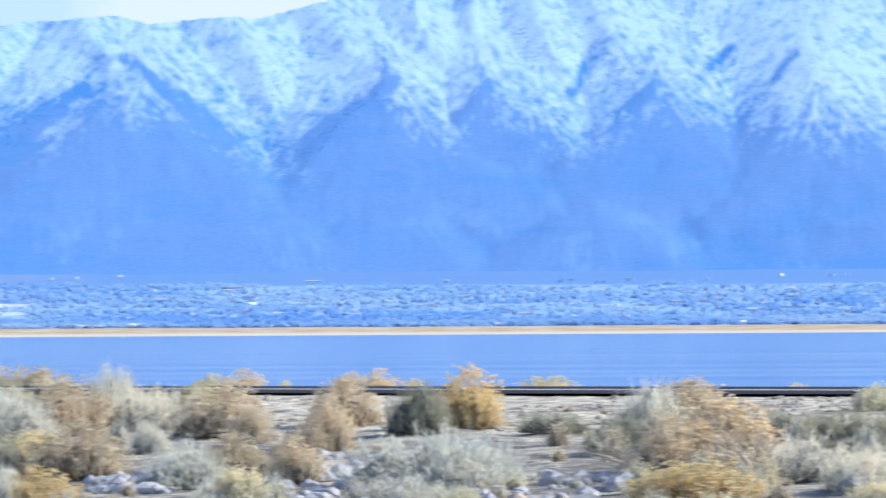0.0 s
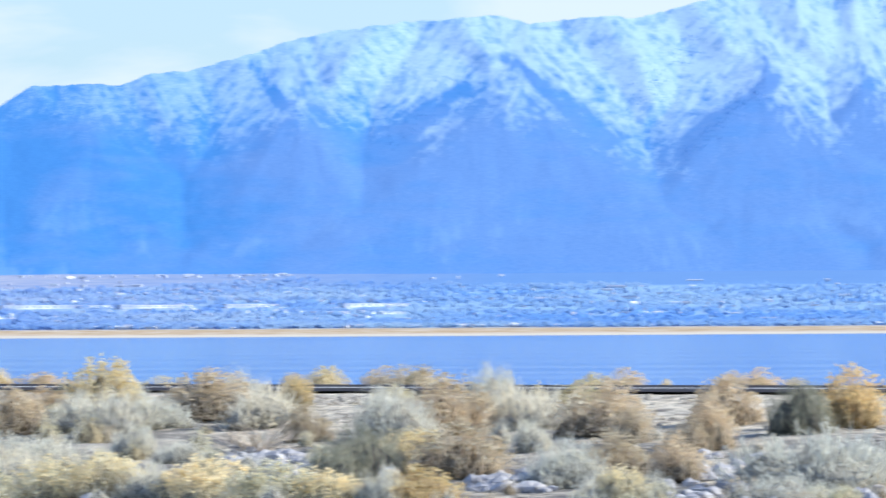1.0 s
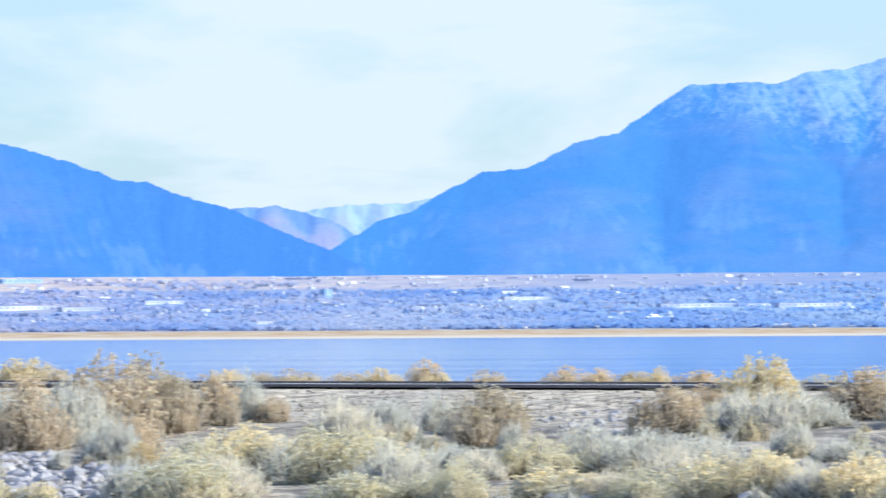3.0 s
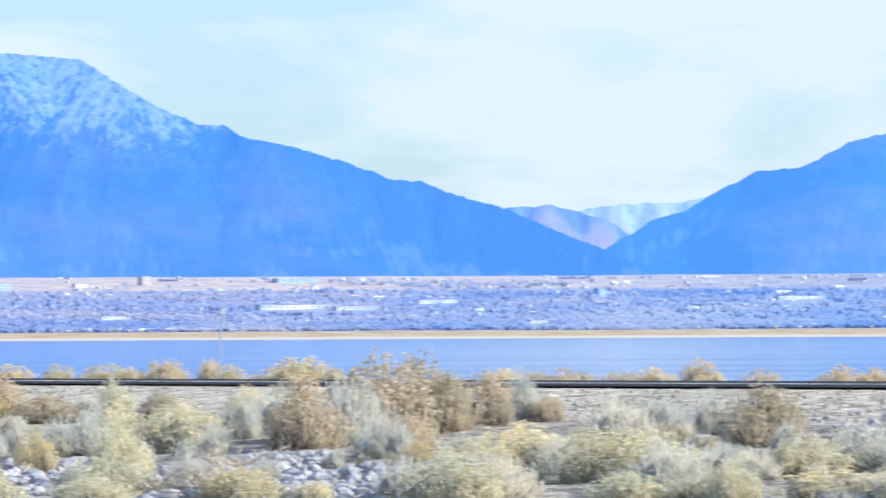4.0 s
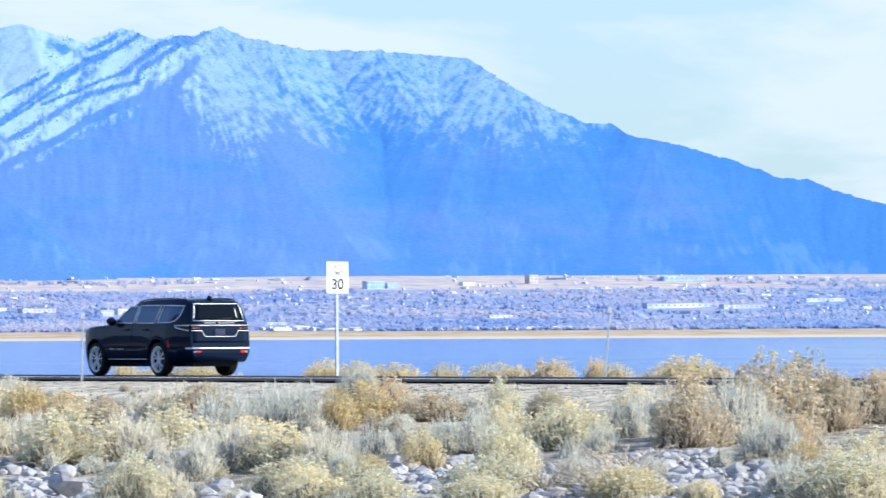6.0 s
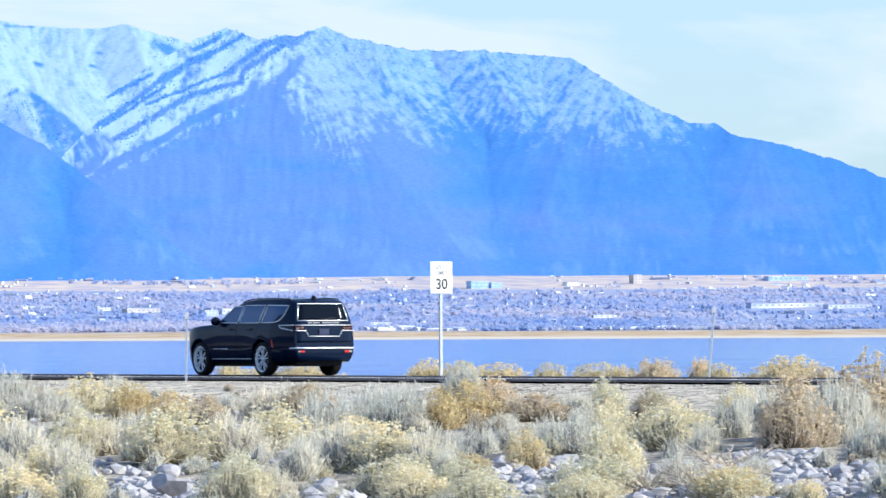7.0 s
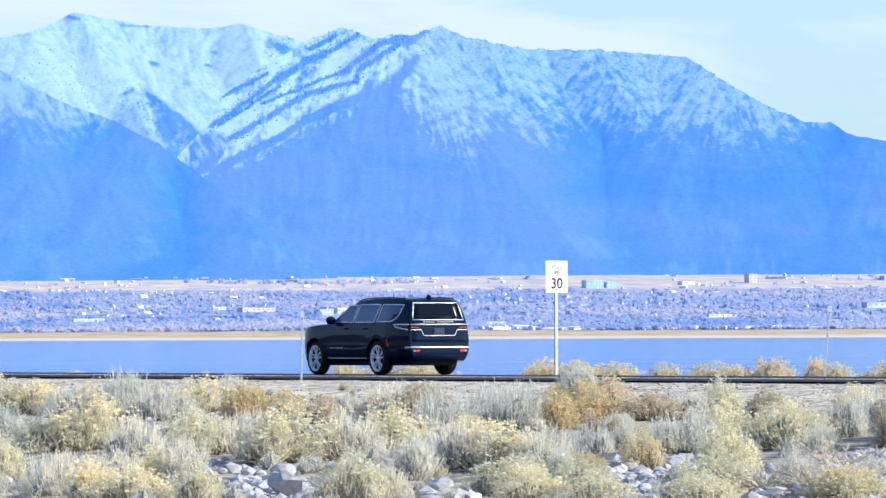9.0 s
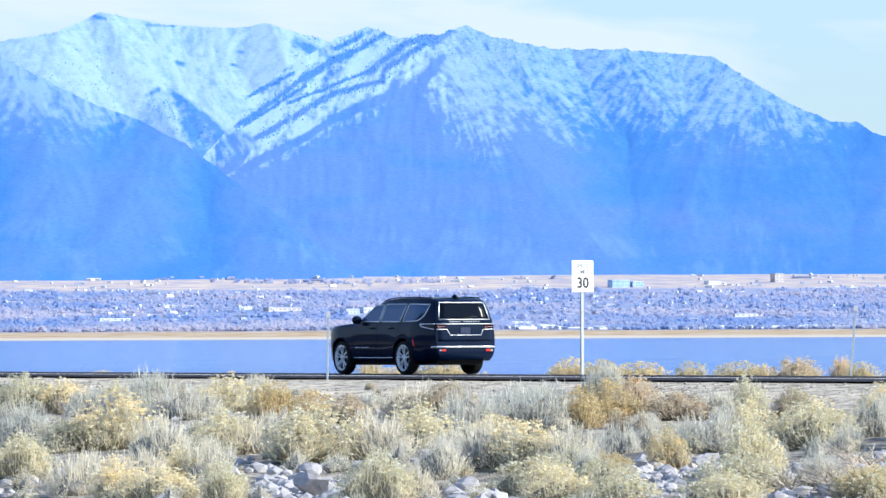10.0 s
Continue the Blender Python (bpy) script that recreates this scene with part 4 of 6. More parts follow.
def slivers(c, axis, length, width, out, rg, loose=0.6):
    """Small pointed leaves or florets, one kite each."""
    n = len(c)
    side = np.cross(axis, out + rg.normal(size=(n, 3)) * loose)
    side /= np.linalg.norm(side, axis=1, keepdims=True) + 1e-9
    v = np.stack([c - axis * length[:, None] / 2, c + side * width[:, None] / 2, c + axis * length[:, None] / 2, c - side * width[:, None] / 2], 1)
    return v.reshape(-1, 3), np.arange(4 * n).reshape(n, 4)


def mesh_from(name, v, faces, mat, smooth=False):
    me = bpy.data.meshes.new(name)
    me.from_pydata(v.tolist(), [], faces.tolist())
    me.materials.append(mat)
    me.polygons.foreach_set("use_smooth", np.full(len(me.polygons), smooth))
    me.update()
    return me


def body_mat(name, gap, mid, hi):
    """The close-set inside of a shrub: upright streaks of stem over gaps, inner shade put into the dark colours."""
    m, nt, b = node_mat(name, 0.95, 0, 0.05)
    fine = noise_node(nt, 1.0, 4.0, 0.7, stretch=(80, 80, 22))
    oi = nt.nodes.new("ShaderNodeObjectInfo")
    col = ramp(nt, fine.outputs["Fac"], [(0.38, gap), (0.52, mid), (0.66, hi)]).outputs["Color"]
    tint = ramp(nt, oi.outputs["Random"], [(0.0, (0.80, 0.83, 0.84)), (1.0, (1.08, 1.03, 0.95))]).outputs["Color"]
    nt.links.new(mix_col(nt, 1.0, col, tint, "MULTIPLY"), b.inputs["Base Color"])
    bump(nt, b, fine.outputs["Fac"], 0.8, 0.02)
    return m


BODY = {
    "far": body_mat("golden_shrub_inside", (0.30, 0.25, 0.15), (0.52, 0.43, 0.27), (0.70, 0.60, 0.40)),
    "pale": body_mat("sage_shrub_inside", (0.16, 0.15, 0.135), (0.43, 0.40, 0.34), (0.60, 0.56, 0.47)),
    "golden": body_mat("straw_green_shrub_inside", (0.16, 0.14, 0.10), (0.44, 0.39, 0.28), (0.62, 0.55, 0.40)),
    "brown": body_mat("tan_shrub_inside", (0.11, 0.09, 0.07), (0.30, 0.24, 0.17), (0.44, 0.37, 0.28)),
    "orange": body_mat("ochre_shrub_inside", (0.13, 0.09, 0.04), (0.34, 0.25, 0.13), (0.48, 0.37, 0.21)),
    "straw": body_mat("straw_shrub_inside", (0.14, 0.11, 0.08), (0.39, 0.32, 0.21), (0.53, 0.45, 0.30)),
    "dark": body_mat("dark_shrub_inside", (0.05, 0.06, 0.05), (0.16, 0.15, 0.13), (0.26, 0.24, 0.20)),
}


def shrub_kind(kind, seed, stems=620, leaves=1600, heads=5200, lobes=4, core=0.74, shag=0.75, inside=""):
    """A shrub one metre wide and one high, grown from a few crowns: stems that fan out from each root,
    fine leaves along them, seed heads on the tips, and the dense inside."""
    rg = np.random.default_rng(seed)
    crowns = [(0.0, 0.0, 0.41, 1.0)]
    turn0 = rg.uniform(0, 6.28)
    for k in range(lobes - 1):
        t = turn0 + 6.28 * k / (lobes - 1) + rg.uniform(-0.5, 0.5)
        off = rg.uniform(0.18, 0.27)
        crowns.append((off * math.cos(t), off * math.sin(t), rg.uniform(0.23, 0.31), rg.uniform(0.55, 0.9)))
    if lobes == 1:
        crowns = [(0.0, 0.0, 0.5, 1.0)]
    size = np.array([c[2] * c[3] for c in crowns])
    which = rg.choice(len(crowns), stems, p=size / size.sum())
    C = np.array(crowns)[which]
    th = np.radians(92) * rg.random(stems) ** 0.72
    ph = rg.uniform(0, 2 * math.pi, stems)
    out = np.stack([np.sin(th) * np.cos(ph), np.sin(th) * np.sin(ph), np.cos(th)], 1)
    ruffle = 1 + shag * (0.11 * np.sin(3 * ph + 5 * th + which) + 0.08 * np.sin(7 * ph - 4 * th))
    reach = ruffle * (0.97 + shag * rg.uniform(-0.13, 0.13, stems))
    root = np.stack([C[:, 0], C[:, 1], np.zeros(stems)], 1)
    tips = root + out * np.stack([C[:, 2], C[:, 2], 0.93 * C[:, 3]], 1) * reach[:, None]
    tips[:, 2] = np.maximum(tips[:, 2], 0.03) + shag * rg.uniform(0, 0.05, stems)
    foot = root + np.stack([rg.normal(size=stems) * 0.035, rg.normal(size=stems) * 0.035, np.full(stems, -0.05)], 1) + 0.14 * (tips - root) * (1, 1, 0)
    bend = foot * 0.42 + tips * 0.58 + (tips - root) * (0.15, 0.15, 0) + np.array([0, 0, -0.05]) + rg.normal(size=(stems, 3)) * 0.018
    sv, sf = blades(foot, bend, tips, 0.0055, 0.0022, out, rg)
    pick = rg.integers(stems, size=leaves)
    k = rg.uniform(0.0, 1.0, leaves)[:, None]
    pos = bend[pick] * (1 - k) + tips[pick] * k + rg.normal(size=(leaves, 3)) * 0.012
    pos[:, 2] = np.maximum(pos[:, 2], 0.015)
    axis = tips[pick] - bend[pick]
    axis = axis / np.linalg.norm(axis, axis=1, keepdims=True) + rg.normal(size=(leaves, 3)) * 0.26 + (0, 0, 0.15)
    axis /= np.linalg.norm(axis, axis=1, keepdims=True)
    thin = 1.0 if stems > 160 else 1.7
    lv, lf = slivers(pos, axis, rg.uniform(0.045, 0.11, leaves), rg.uniform(0.006, 0.012, leaves) * thin, out[pick], rg)
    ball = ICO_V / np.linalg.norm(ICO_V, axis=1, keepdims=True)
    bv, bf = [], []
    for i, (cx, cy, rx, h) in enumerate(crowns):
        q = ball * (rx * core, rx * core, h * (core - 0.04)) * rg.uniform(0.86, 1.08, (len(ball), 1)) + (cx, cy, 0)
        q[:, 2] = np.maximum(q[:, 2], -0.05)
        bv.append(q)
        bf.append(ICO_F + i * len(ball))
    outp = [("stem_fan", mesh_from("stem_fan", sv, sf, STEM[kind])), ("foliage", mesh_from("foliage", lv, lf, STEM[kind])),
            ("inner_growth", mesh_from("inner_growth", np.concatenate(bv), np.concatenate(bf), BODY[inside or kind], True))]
    if kind in BLOOM:
        pick = rg.integers(stems, size=heads)
        patch = 0.5 + 0.5 * np.sin(2.3 * ph[pick] + 1.7 * which[pick] + seed)
        ok = rg.random(heads) < np.clip((tips[pick][:, 2] - 0.16) * 2.4, 0.03 if shag > 0.6 else 0.25, 1) * (0.55 + 0.45 * patch)
        pick = pick[ok]
        n = len(pick)
        axis = rg.normal(size=(n, 3)) + (0, 0, 0.7)
        axis /= np.linalg.norm(axis, axis=1, keepdims=True)
        hv, hf = slivers(tips[pick] + rg.normal(size=(n, 3)) * 0.013 + (0, 0, 0.008), axis, rg.uniform(0.026, 0.048, n) * thin, rg.uniform(0.017, 0.032, n) * thin, out[pick], rg, 1.0)
        outp.append(("bloom", mesh_from("bloom", hv, hf, BLOOM[kind])))
    return outp


def dead_kind(seed):
    """Bare grey branches that splay out low over the ground, forked towards the tips."""
    rg = np.random.default_rng(seed)
    n = 70
    ph = rg.uniform(0, 6.28, n)
    out = np.stack([np.cos(ph), np.sin(ph), rg.uniform(0.15, 1.3, n)], 1)
    out /= np.linalg.norm(out, axis=1, keepdims=True)
    ln = rg.uniform(0.5, 1.05, n)[:, None]
    tips = out * ln * (0.52, 0.52, 0.95)
    foot = rg.normal(size=(n, 3)) * (0.05, 0.05, 0.0)
    bend = foot * 0.45 + tips * 0.55 + np.stack([0 * ph, 0 * ph, rg.uniform(0.02, 0.14, n)], 1)
    v1, f1 = blades(foot, bend, tips, 0.010, 0.004, out, rg, 1.0)
    m = 260
    pick = rg.integers(n, size=m)
    a = bend[pick] + (tips - bend)[pick] * rg.uniform(0.0, 0.8, m)[:, None]
    e = a + (tips - foot)[pick] * rg.uniform(0.15, 0.42, m)[:, None] + rg.normal(size=(m, 3)) * 0.07
    e[:, 2] = np.maximum(e[:, 2], 0.02)
    v2, f2 = blades(a, (a + e) / 2 + rg.normal(size=(m, 3)) * 0.015, e, 0.0045, 0.002, out[pick], rg, 1.0)
    return [("branch_spray", mesh_from("branch_spray", v1, f1, STEM["dead"])), ("twig_spray", mesh_from("twig_spray", v2, f2, STEM["dead"]))]


GROWN = ("pale", "golden", "brown", "orange", "straw", "dark")
VARIANTS = {k: [shrub_kind(k, 100 * i + 13 * j + 5, lobes=(4, 3, 5)[j]) for j in range(3)] for i, k in enumerate(GROWN)}
VARIANTS["dead"] = [dead_kind(s) for s in (3, 4)]
SMALL = {k: [shrub_kind(k, 100 * i + 17 * j + 9, 150, 260, 420, 1) for j in range(2)] for i, k in enumerate(("pale", "golden", "brown", "straw"))}
FAR_SIDE = {k: [shrub_kind(k, 31 * j + 7 + i, 400, 1200, 3000, 5, 0.78, 0.4, "far") for j in range(3)] for i, k in enumerate(("straw", "brown"))}
shrub_rng = random.Random(11)


def shrub(kind, x, y, z, w, h, far=False):
    root = new("shrub")
    tagged(root, SHRUB_LABEL[kind], "shrub", "roadside shrubs")
    for nm, me in shrub_rng.choice((FAR_SIDE if far else VARIANTS)[kind]):
        o = tagged(new(nm, me), kind="stuff")
        o.parent = root
    root.matrix_basis = Matrix.LocRotScale((x, y, z), Euler((shrub_rng.uniform(-0.05, 0.05), shrub_rng.uniform(-0.05, 0.05), shrub_rng.uniform(0, 6.28))), (w, w, h))
    return root


# azimuth in degrees, distance square to the road, width, height
PALE_A = [
    (21.51, 60.8, 1.05, 0.83), (22.05, 59.9, 0.94, 0.55), (21.15, 60.0, 1.02, 0.59), (20.48, 66.2, 0.7, 0.4),
    (19.36, 62.4, 0.59, 0.37), (18.9, 61.6, 1.2, 0.62), (22.67, 53.5, 1.05, 0.72), (21.4, 51.2, 1.07, 0.67),
    (20.97, 54.9, 0.59, 0.44), (20.5, 53.5, 0.9, 0.55), (20.94, 48.3, 0.78, 0.59), (20.23, 56.7, 0.94, 0.5),
    (19.37, 52.8, 1.18, 0.69), (22.13, 45.7, 1.1, 0.61), (21.59, 46.9, 0.94, 0.56), (18.96, 46.4, 0.55, 0.47),
    (18.44, 57.5, 1.06, 0.75), (17.93, 60.7, 1.3, 0.62), (17.71, 58.6, 1.11, 0.73), (17.16, 67.5, 0.68, 0.61),
    (16.76, 59.3, 0.57, 0.27), (16.05, 62.0, 0.78, 0.44), (16.06, 55.3, 1.0, 0.59), (15.08, 50.3, 0.47, 0.51),
]
PALE_B = [
    (18.33, 51.4, 1.16, 0.65), (17.47, 51.8, 1.06, 0.59), (17.0, 54.9, 0.66, 0.49), (16.71, 56.1, 0.4, 0.43),
    (17.3, 49.8, 0.44, 0.4), (18.71, 49.5, 0.75, 0.58), (14.57, 59.0, 0.63, 0.65), (14.81, 56.0, 0.52, 0.43),
    (19.72, 49.9, 0.43, 0.26), (22.83, 55.7, 0.63, 0.53), (13.54, 58.5, 1.13, 0.92), (14.24, 60.5, 0.96, 0.64),
    (13.16, 55.7, 0.78, 0.54), (11.86, 63.7, 0.57, 0.75), (11.51, 54.3, 0.85, 0.47), (12.98, 49.8, 0.84, 0.48),
    (12.11, 50.0, 0.98, 0.51), (10.49, 51.6, 0.9, 0.59), (9.89, 55.4, 0.51, 0.31), (10.96, 58.8, 0.96, 0.67),
    (10.5, 61.0, 0.73, 0.5), (10.02, 62.2, 0.52, 0.55), (9.82, 61.9, 0.6, 0.43), (10.28, 54.4, 0.87, 0.38),
]
PALE_C = [
    (9.66, 53.7, 0.67, 0.37), (9.33, 58.3, 0.34, 0.4), (8.56, 55.7, 0.94, 0.57), (8.38, 50.9, 0.55, 0.37),
    (7.16, 64.7, 0.51, 0.43), (6.83, 62.4, 1.19, 0.52), (6.4, 62.9, 0.7, 0.39), (5.61, 68.1, 0.54, 0.54),
    (5.37, 63.7, 0.94, 0.54), (6.62, 58.9, 0.51, 0.37), (6.21, 57.6, 0.49, 0.27), (7.43, 56.9, 0.87, 0.36),
    (8.03, 55.8, 0.94, 0.48), (7.76, 53.6, 0.79, 0.43), (4.26, 63.4, 0.64, 0.58), (6.46, 52.1, 0.75, 0.41),
    (4.24, 52.1, 0.46, 0.39), (3.2, 66.2, 0.62, 0.66), (4.09, 60.8, 0.84, 0.7), (3.01, 64.0, 0.91, 0.57),
    (2.58, 64.1, 0.91, 0.52), (2.81, 60.1, 0.41, 0.36), (2.47, 55.1, 0.85, 0.5), (2.2, 53.1, 0.39, 0.26),
]
PALE_D = [
    (14.33, 52.4, 0.42, 0.27), (16.33, 56.3, 0.53, 0.46),
    (0.03, 55.6, 1.49, 0.65), (-0.35, 56.6, 0.67, 0.4), (0.35, 53.3, 0.79, 0.33), (-1.98, 64.7, 0.71, 0.6),
    (-3.55, 57.0, 0.81, 0.45), (-4.06, 55.6, 0.66, 0.41),
]
GOLDEN_A = [
    (22.72, 60.3, 1.08, 0.62), (22.37, 60.9, 0.96, 0.57), (21.83, 61.8, 0.85, 0.51), (20.77, 62.3, 1.27, 0.58),
    (22.32, 52.3, 0.92, 0.49), (21.78, 53.2, 1.31, 0.76), (20.8, 53.1, 1.09, 0.61), (19.91, 52.0, 1.35, 0.72),
    (18.93, 54.0, 1.14, 0.66), (22.78, 47.3, 0.85, 0.61), (21.83, 45.2, 0.75, 0.5), (21.24, 48.0, 0.91, 0.45),
    (21.48, 44.4, 1.05, 0.48), (20.83, 44.8, 0.68, 0.48), (19.37, 45.7, 0.9, 0.61), (17.03, 71.1, 0.3, 0.21),
    (15.78, 62.6, 0.59, 0.59), (15.73, 56.5, 0.75, 0.64), (15.13, 56.7, 1.05, 0.58), (15.95, 49.0, 0.96, 0.51),
    (15.65, 51.0, 0.6, 0.64), (17.9, 51.6, 1.11, 0.61), (17.79, 48.1, 0.87, 0.49), (17.6, 46.4, 0.87, 0.43),
]
GOLDEN_B = [
    (17.01, 46.8, 0.94, 0.39), (18.17, 54.6, 0.82, 0.5), (16.0, 47.0, 0.93, 0.37), (14.6, 48.9, 0.71, 0.34),
    (14.48, 61.5, 0.7, 0.52), (13.87, 48.5, 0.44, 0.29), (12.46, 49.1, 1.08, 0.52), (12.24, 53.5, 0.7, 0.39),
    (11.87, 54.4, 1.29, 0.52), (11.14, 53.0, 1.17, 0.59), (12.55, 50.7, 0.7, 0.46), (10.91, 49.8, 0.88, 0.32),
    (9.84, 50.3, 0.56, 0.45), (10.71, 53.4, 1.17, 0.54), (10.8, 49.8, 1.02, 0.32), (10.12, 50.5, 0.67, 0.3),
    (9.11, 54.7, 0.86, 0.42), (8.79, 50.8, 1.0, 0.32), (7.43, 51.8, 0.86, 0.41), (6.94, 52.1, 0.79, 0.47),
    (5.91, 52.2, 0.91, 0.42), (5.26, 51.8, 0.96, 0.4), (4.78, 51.9, 0.69, 0.34), (8.08, 50.9, 0.68, 0.34),
]
GOLDEN_C = [
    (15.74, 50.7, 0.68, 0.78), (15.09, 57.3, 0.76, 0.57), (17.12, 48.3, 0.72, 0.42), (15.96, 48.2, 0.6, 0.29), (14.49, 48.9, 0.74, 0.33), (15.3, 62.6, 0.48, 0.42), (17.64, 49.0, 0.58, 0.41),
    (1.92, 53.0, 0.43, 0.3), (-4.14, 69.2, 0.43, 0.3), (-4.11, 54.2, 0.43, 0.18), (-0.2, 53.4, 0.35, 0.18),
]
BROWN_A = [
    (21.32, 61.6, 0.83, 0.5), (19.58, 60.0, 0.62, 0.43), (19.39, 69.0, 0.21, 0.17), (18.63, 61.7, 0.93, 0.54),
    (16.84, 61.7, 0.84, 0.58), (16.43, 61.3, 0.93, 0.39), (15.35, 62.5, 0.6, 0.45), (13.2, 59.7, 1.33, 1.04),
    (12.86, 60.9, 0.99, 0.97), (12.54, 61.0, 0.85, 0.71), (12.21, 62.3, 0.77, 0.7), (11.62, 63.8, 0.5, 0.35),
    (9.54, 59.2, 1.1, 0.67), (7.81, 61.6, 0.74, 0.51), (7.48, 65.0, 0.62, 0.4), (8.0, 61.3, 0.49, 0.3),
    (5.91, 65.3, 1.06, 0.56), (5.0, 61.7, 0.52, 0.39), (3.66, 62.9, 1.06, 0.63), (2.09, 63.1, 0.96, 0.56),
    (1.85, 61.2, 0.45, 0.37), (3.45, 56.5, 0.95, 0.53), (2.04, 56.0, 0.65, 0.48), (0.94, 65.4, 0.64, 0.53),
]
BROWN_B = [
    (13.95, 57.2, 1.0, 0.72), (12.95, 56.6, 0.7, 0.5),
    (14.0, 64.2, 0.9, 0.6), (1.12, 60.4, 0.48, 0.57), (1.45, 55.6, 0.53, 0.42), (1.3, 60.0, 0.43, 0.33), (-2.37, 67.0, 0.81, 0.43),
    (-2.66, 58.4, 1.11, 0.7), (-2.19, 57.6, 0.7, 0.6),
]
ORANGE = [
    (20.34, 59.7, 0.79, 0.65), (19.96, 59.8, 0.88, 0.52), (17.36, 59.1, 0.62, 0.6), (17.11, 60.4, 0.93, 0.61),
    (17.09, 50.2, 0.61, 0.29), (12.88, 53.9, 0.56, 0.32), (11.28, 55.0, 0.9, 0.38), (5.08, 68.2, 0.44, 0.37),
    (3.93, 52.6, 0.76, 0.33), (-0.26, 65.5, 0.71, 0.65), (-2.46, 53.9, 1.15, 0.38),
]
STRAW = [
    (16.54, 52.2, 0.55, 0.48), (14.57, 49.0, 1.08, 0.34), (11.2, 58.7, 0.46, 0.25),
    (6.95, 65.9, 0.94, 0.68), (2.36, 66.6, 0.57, 0.37), (3.99, 57.2, 0.83, 0.4), (4.15, 69.0, 0.61, 0.26),
]
# dark sage, and dark copies that paint the shaded side of a lit neighbour
DARK = [
    (4.45, 55.9, 0.95, 0.61), (4.61, 55.2, 0.56, 0.35), (0.22, 63.9, 0.68, 0.65), (-1.09, 63.6, 0.63, 0.24),
    (-1.76, 61.1, 0.78, 0.43), (-3.23, 63.9, 0.51, 0.31), (-3.52, 63.9, 0.55, 0.26), (-3.98, 61.2, 0.97, 0.43),
]
FAR_GOLDEN_A = [
    (19.36, 86.0, 0.77, 0.71), (19.12, 86.0, 0.8, 0.5), (18.68, 86.0, 1.52, 0.64), (17.45, 86.0, 0.84, 0.72),
    (17.18, 86.0, 1.11, 0.69), (16.81, 86.0, 1.45, 0.57), (16.31, 86.0, 0.68, 0.62), (15.84, 86.0, 1.15, 0.62),
    (15.62, 86.0, 0.67, 0.54), (14.66, 86.0, 0.72, 0.63), (17.6, 86.0, 0.56, 0.49), (18.28, 86.0, 0.2, 0.35),
    (20.72, 86.0, 0.34, 0.33), (21.96, 86.0, 0.71, 0.33), (14.22, 86.0, 1.04, 0.55), (13.95, 86.0, 1.42, 0.78),
    (12.61, 86.0, 0.5, 0.44), (12.04, 86.0, 0.75, 0.54), (10.62, 86.0, 0.67, 0.6), (10.44, 86.0, 0.42, 0.43),
    (9.99, 86.0, 0.36, 0.48), (8.5, 86.0, 0.58, 0.47), (6.34, 86.0, 0.9, 0.46), (4.77, 86.0, 0.85, 0.66),
]
FAR_GOLDEN_B = [
    (8.09, 86.0, 0.92, 0.47), (7.88, 86.0, 0.4, 0.59), (2.2, 86.0, 0.67, 0.51), (1.52, 86.0, 0.31, 0.37),
    (0.27, 86.0, 0.41, 0.38), (-0.95, 86.0, 1.11, 0.48), (-3.39, 86.0, 0.44, 0.33),
]
FAR_BROWN = [
    (15.29, 86.0, 1.09, 0.77), (14.86, 86.0, 0.55, 0.77), (13.73, 86.0, 0.77, 0.57), (11.74, 86.0, 0.59, 0.49),
    (11.44, 86.0, 1.17, 0.51), (10.9, 86.0, 0.75, 0.54), (10.16, 86.0, 0.77, 0.74), (9.57, 86.0, 0.92, 0.52),
    (8.78, 86.0, 0.96, 0.64), (8.16, 86.0, 0.81, 0.49), (7.53, 86.0, 1.26, 0.49), (5.09, 86.0, 0.57, 0.48),
    (4.23, 86.0, 0.72, 0.65), (8.47, 86.0, 0.7, 0.57), (3.93, 86.0, 1.24, 0.71), (1.91, 86.0, 0.82, 0.6),
    (0.87, 86.0, 0.43, 0.51), (0.61, 86.0, 0.76, 0.57),
]
DEAD = [
    (14.83, 49.0, 1.1, 0.5), (14.55, 50.5, 0.9, 0.4), (15.4, 49.6, 0.8, 0.4), (5.45, 59.0, 0.8, 0.42), (14.6, 53.6, 1.2, 0.4), (-3.0, 57.0, 1.1, 0.6), (19.3, 63.5, 0.6, 0.25), (-1.9, 58.5, 0.9, 0.4),
]


def z_at(x, y):
    return float(ground_z(np.array([x]), np.array([y]))[0])


PLANTED = []
for kind, rows in (("pale", PALE_A + PALE_B + PALE_C + PALE_D), ("golden", GOLDEN_A + GOLDEN_B + GOLDEN_C), ("brown", BROWN_A + BROWN_B), ("orange", ORANGE), ("straw", STRAW),
                   ("dark", DARK), ("dead", DEAD), ("straw", FAR_GOLDEN_A + FAR_GOLDEN_B), ("brown", FAR_BROWN)):
    for az, dist, w, h in rows:
        x, y = spot(radians(az), dist)
        # the brush grows larger towards the southern end
        lush = min(1.0, max(0.0, (10.0 - az) / 2.0))
        wide, tall_ = (1.55, 1.02) if dist > 80 else (1.56 + 0.24 * lush, 1.2 + 0.06 * lush)
        shrub(kind, x, y, z_at(x, y), wide * w, tall_ * h, dist > 80)
        PLANTED.append((x, y, w))


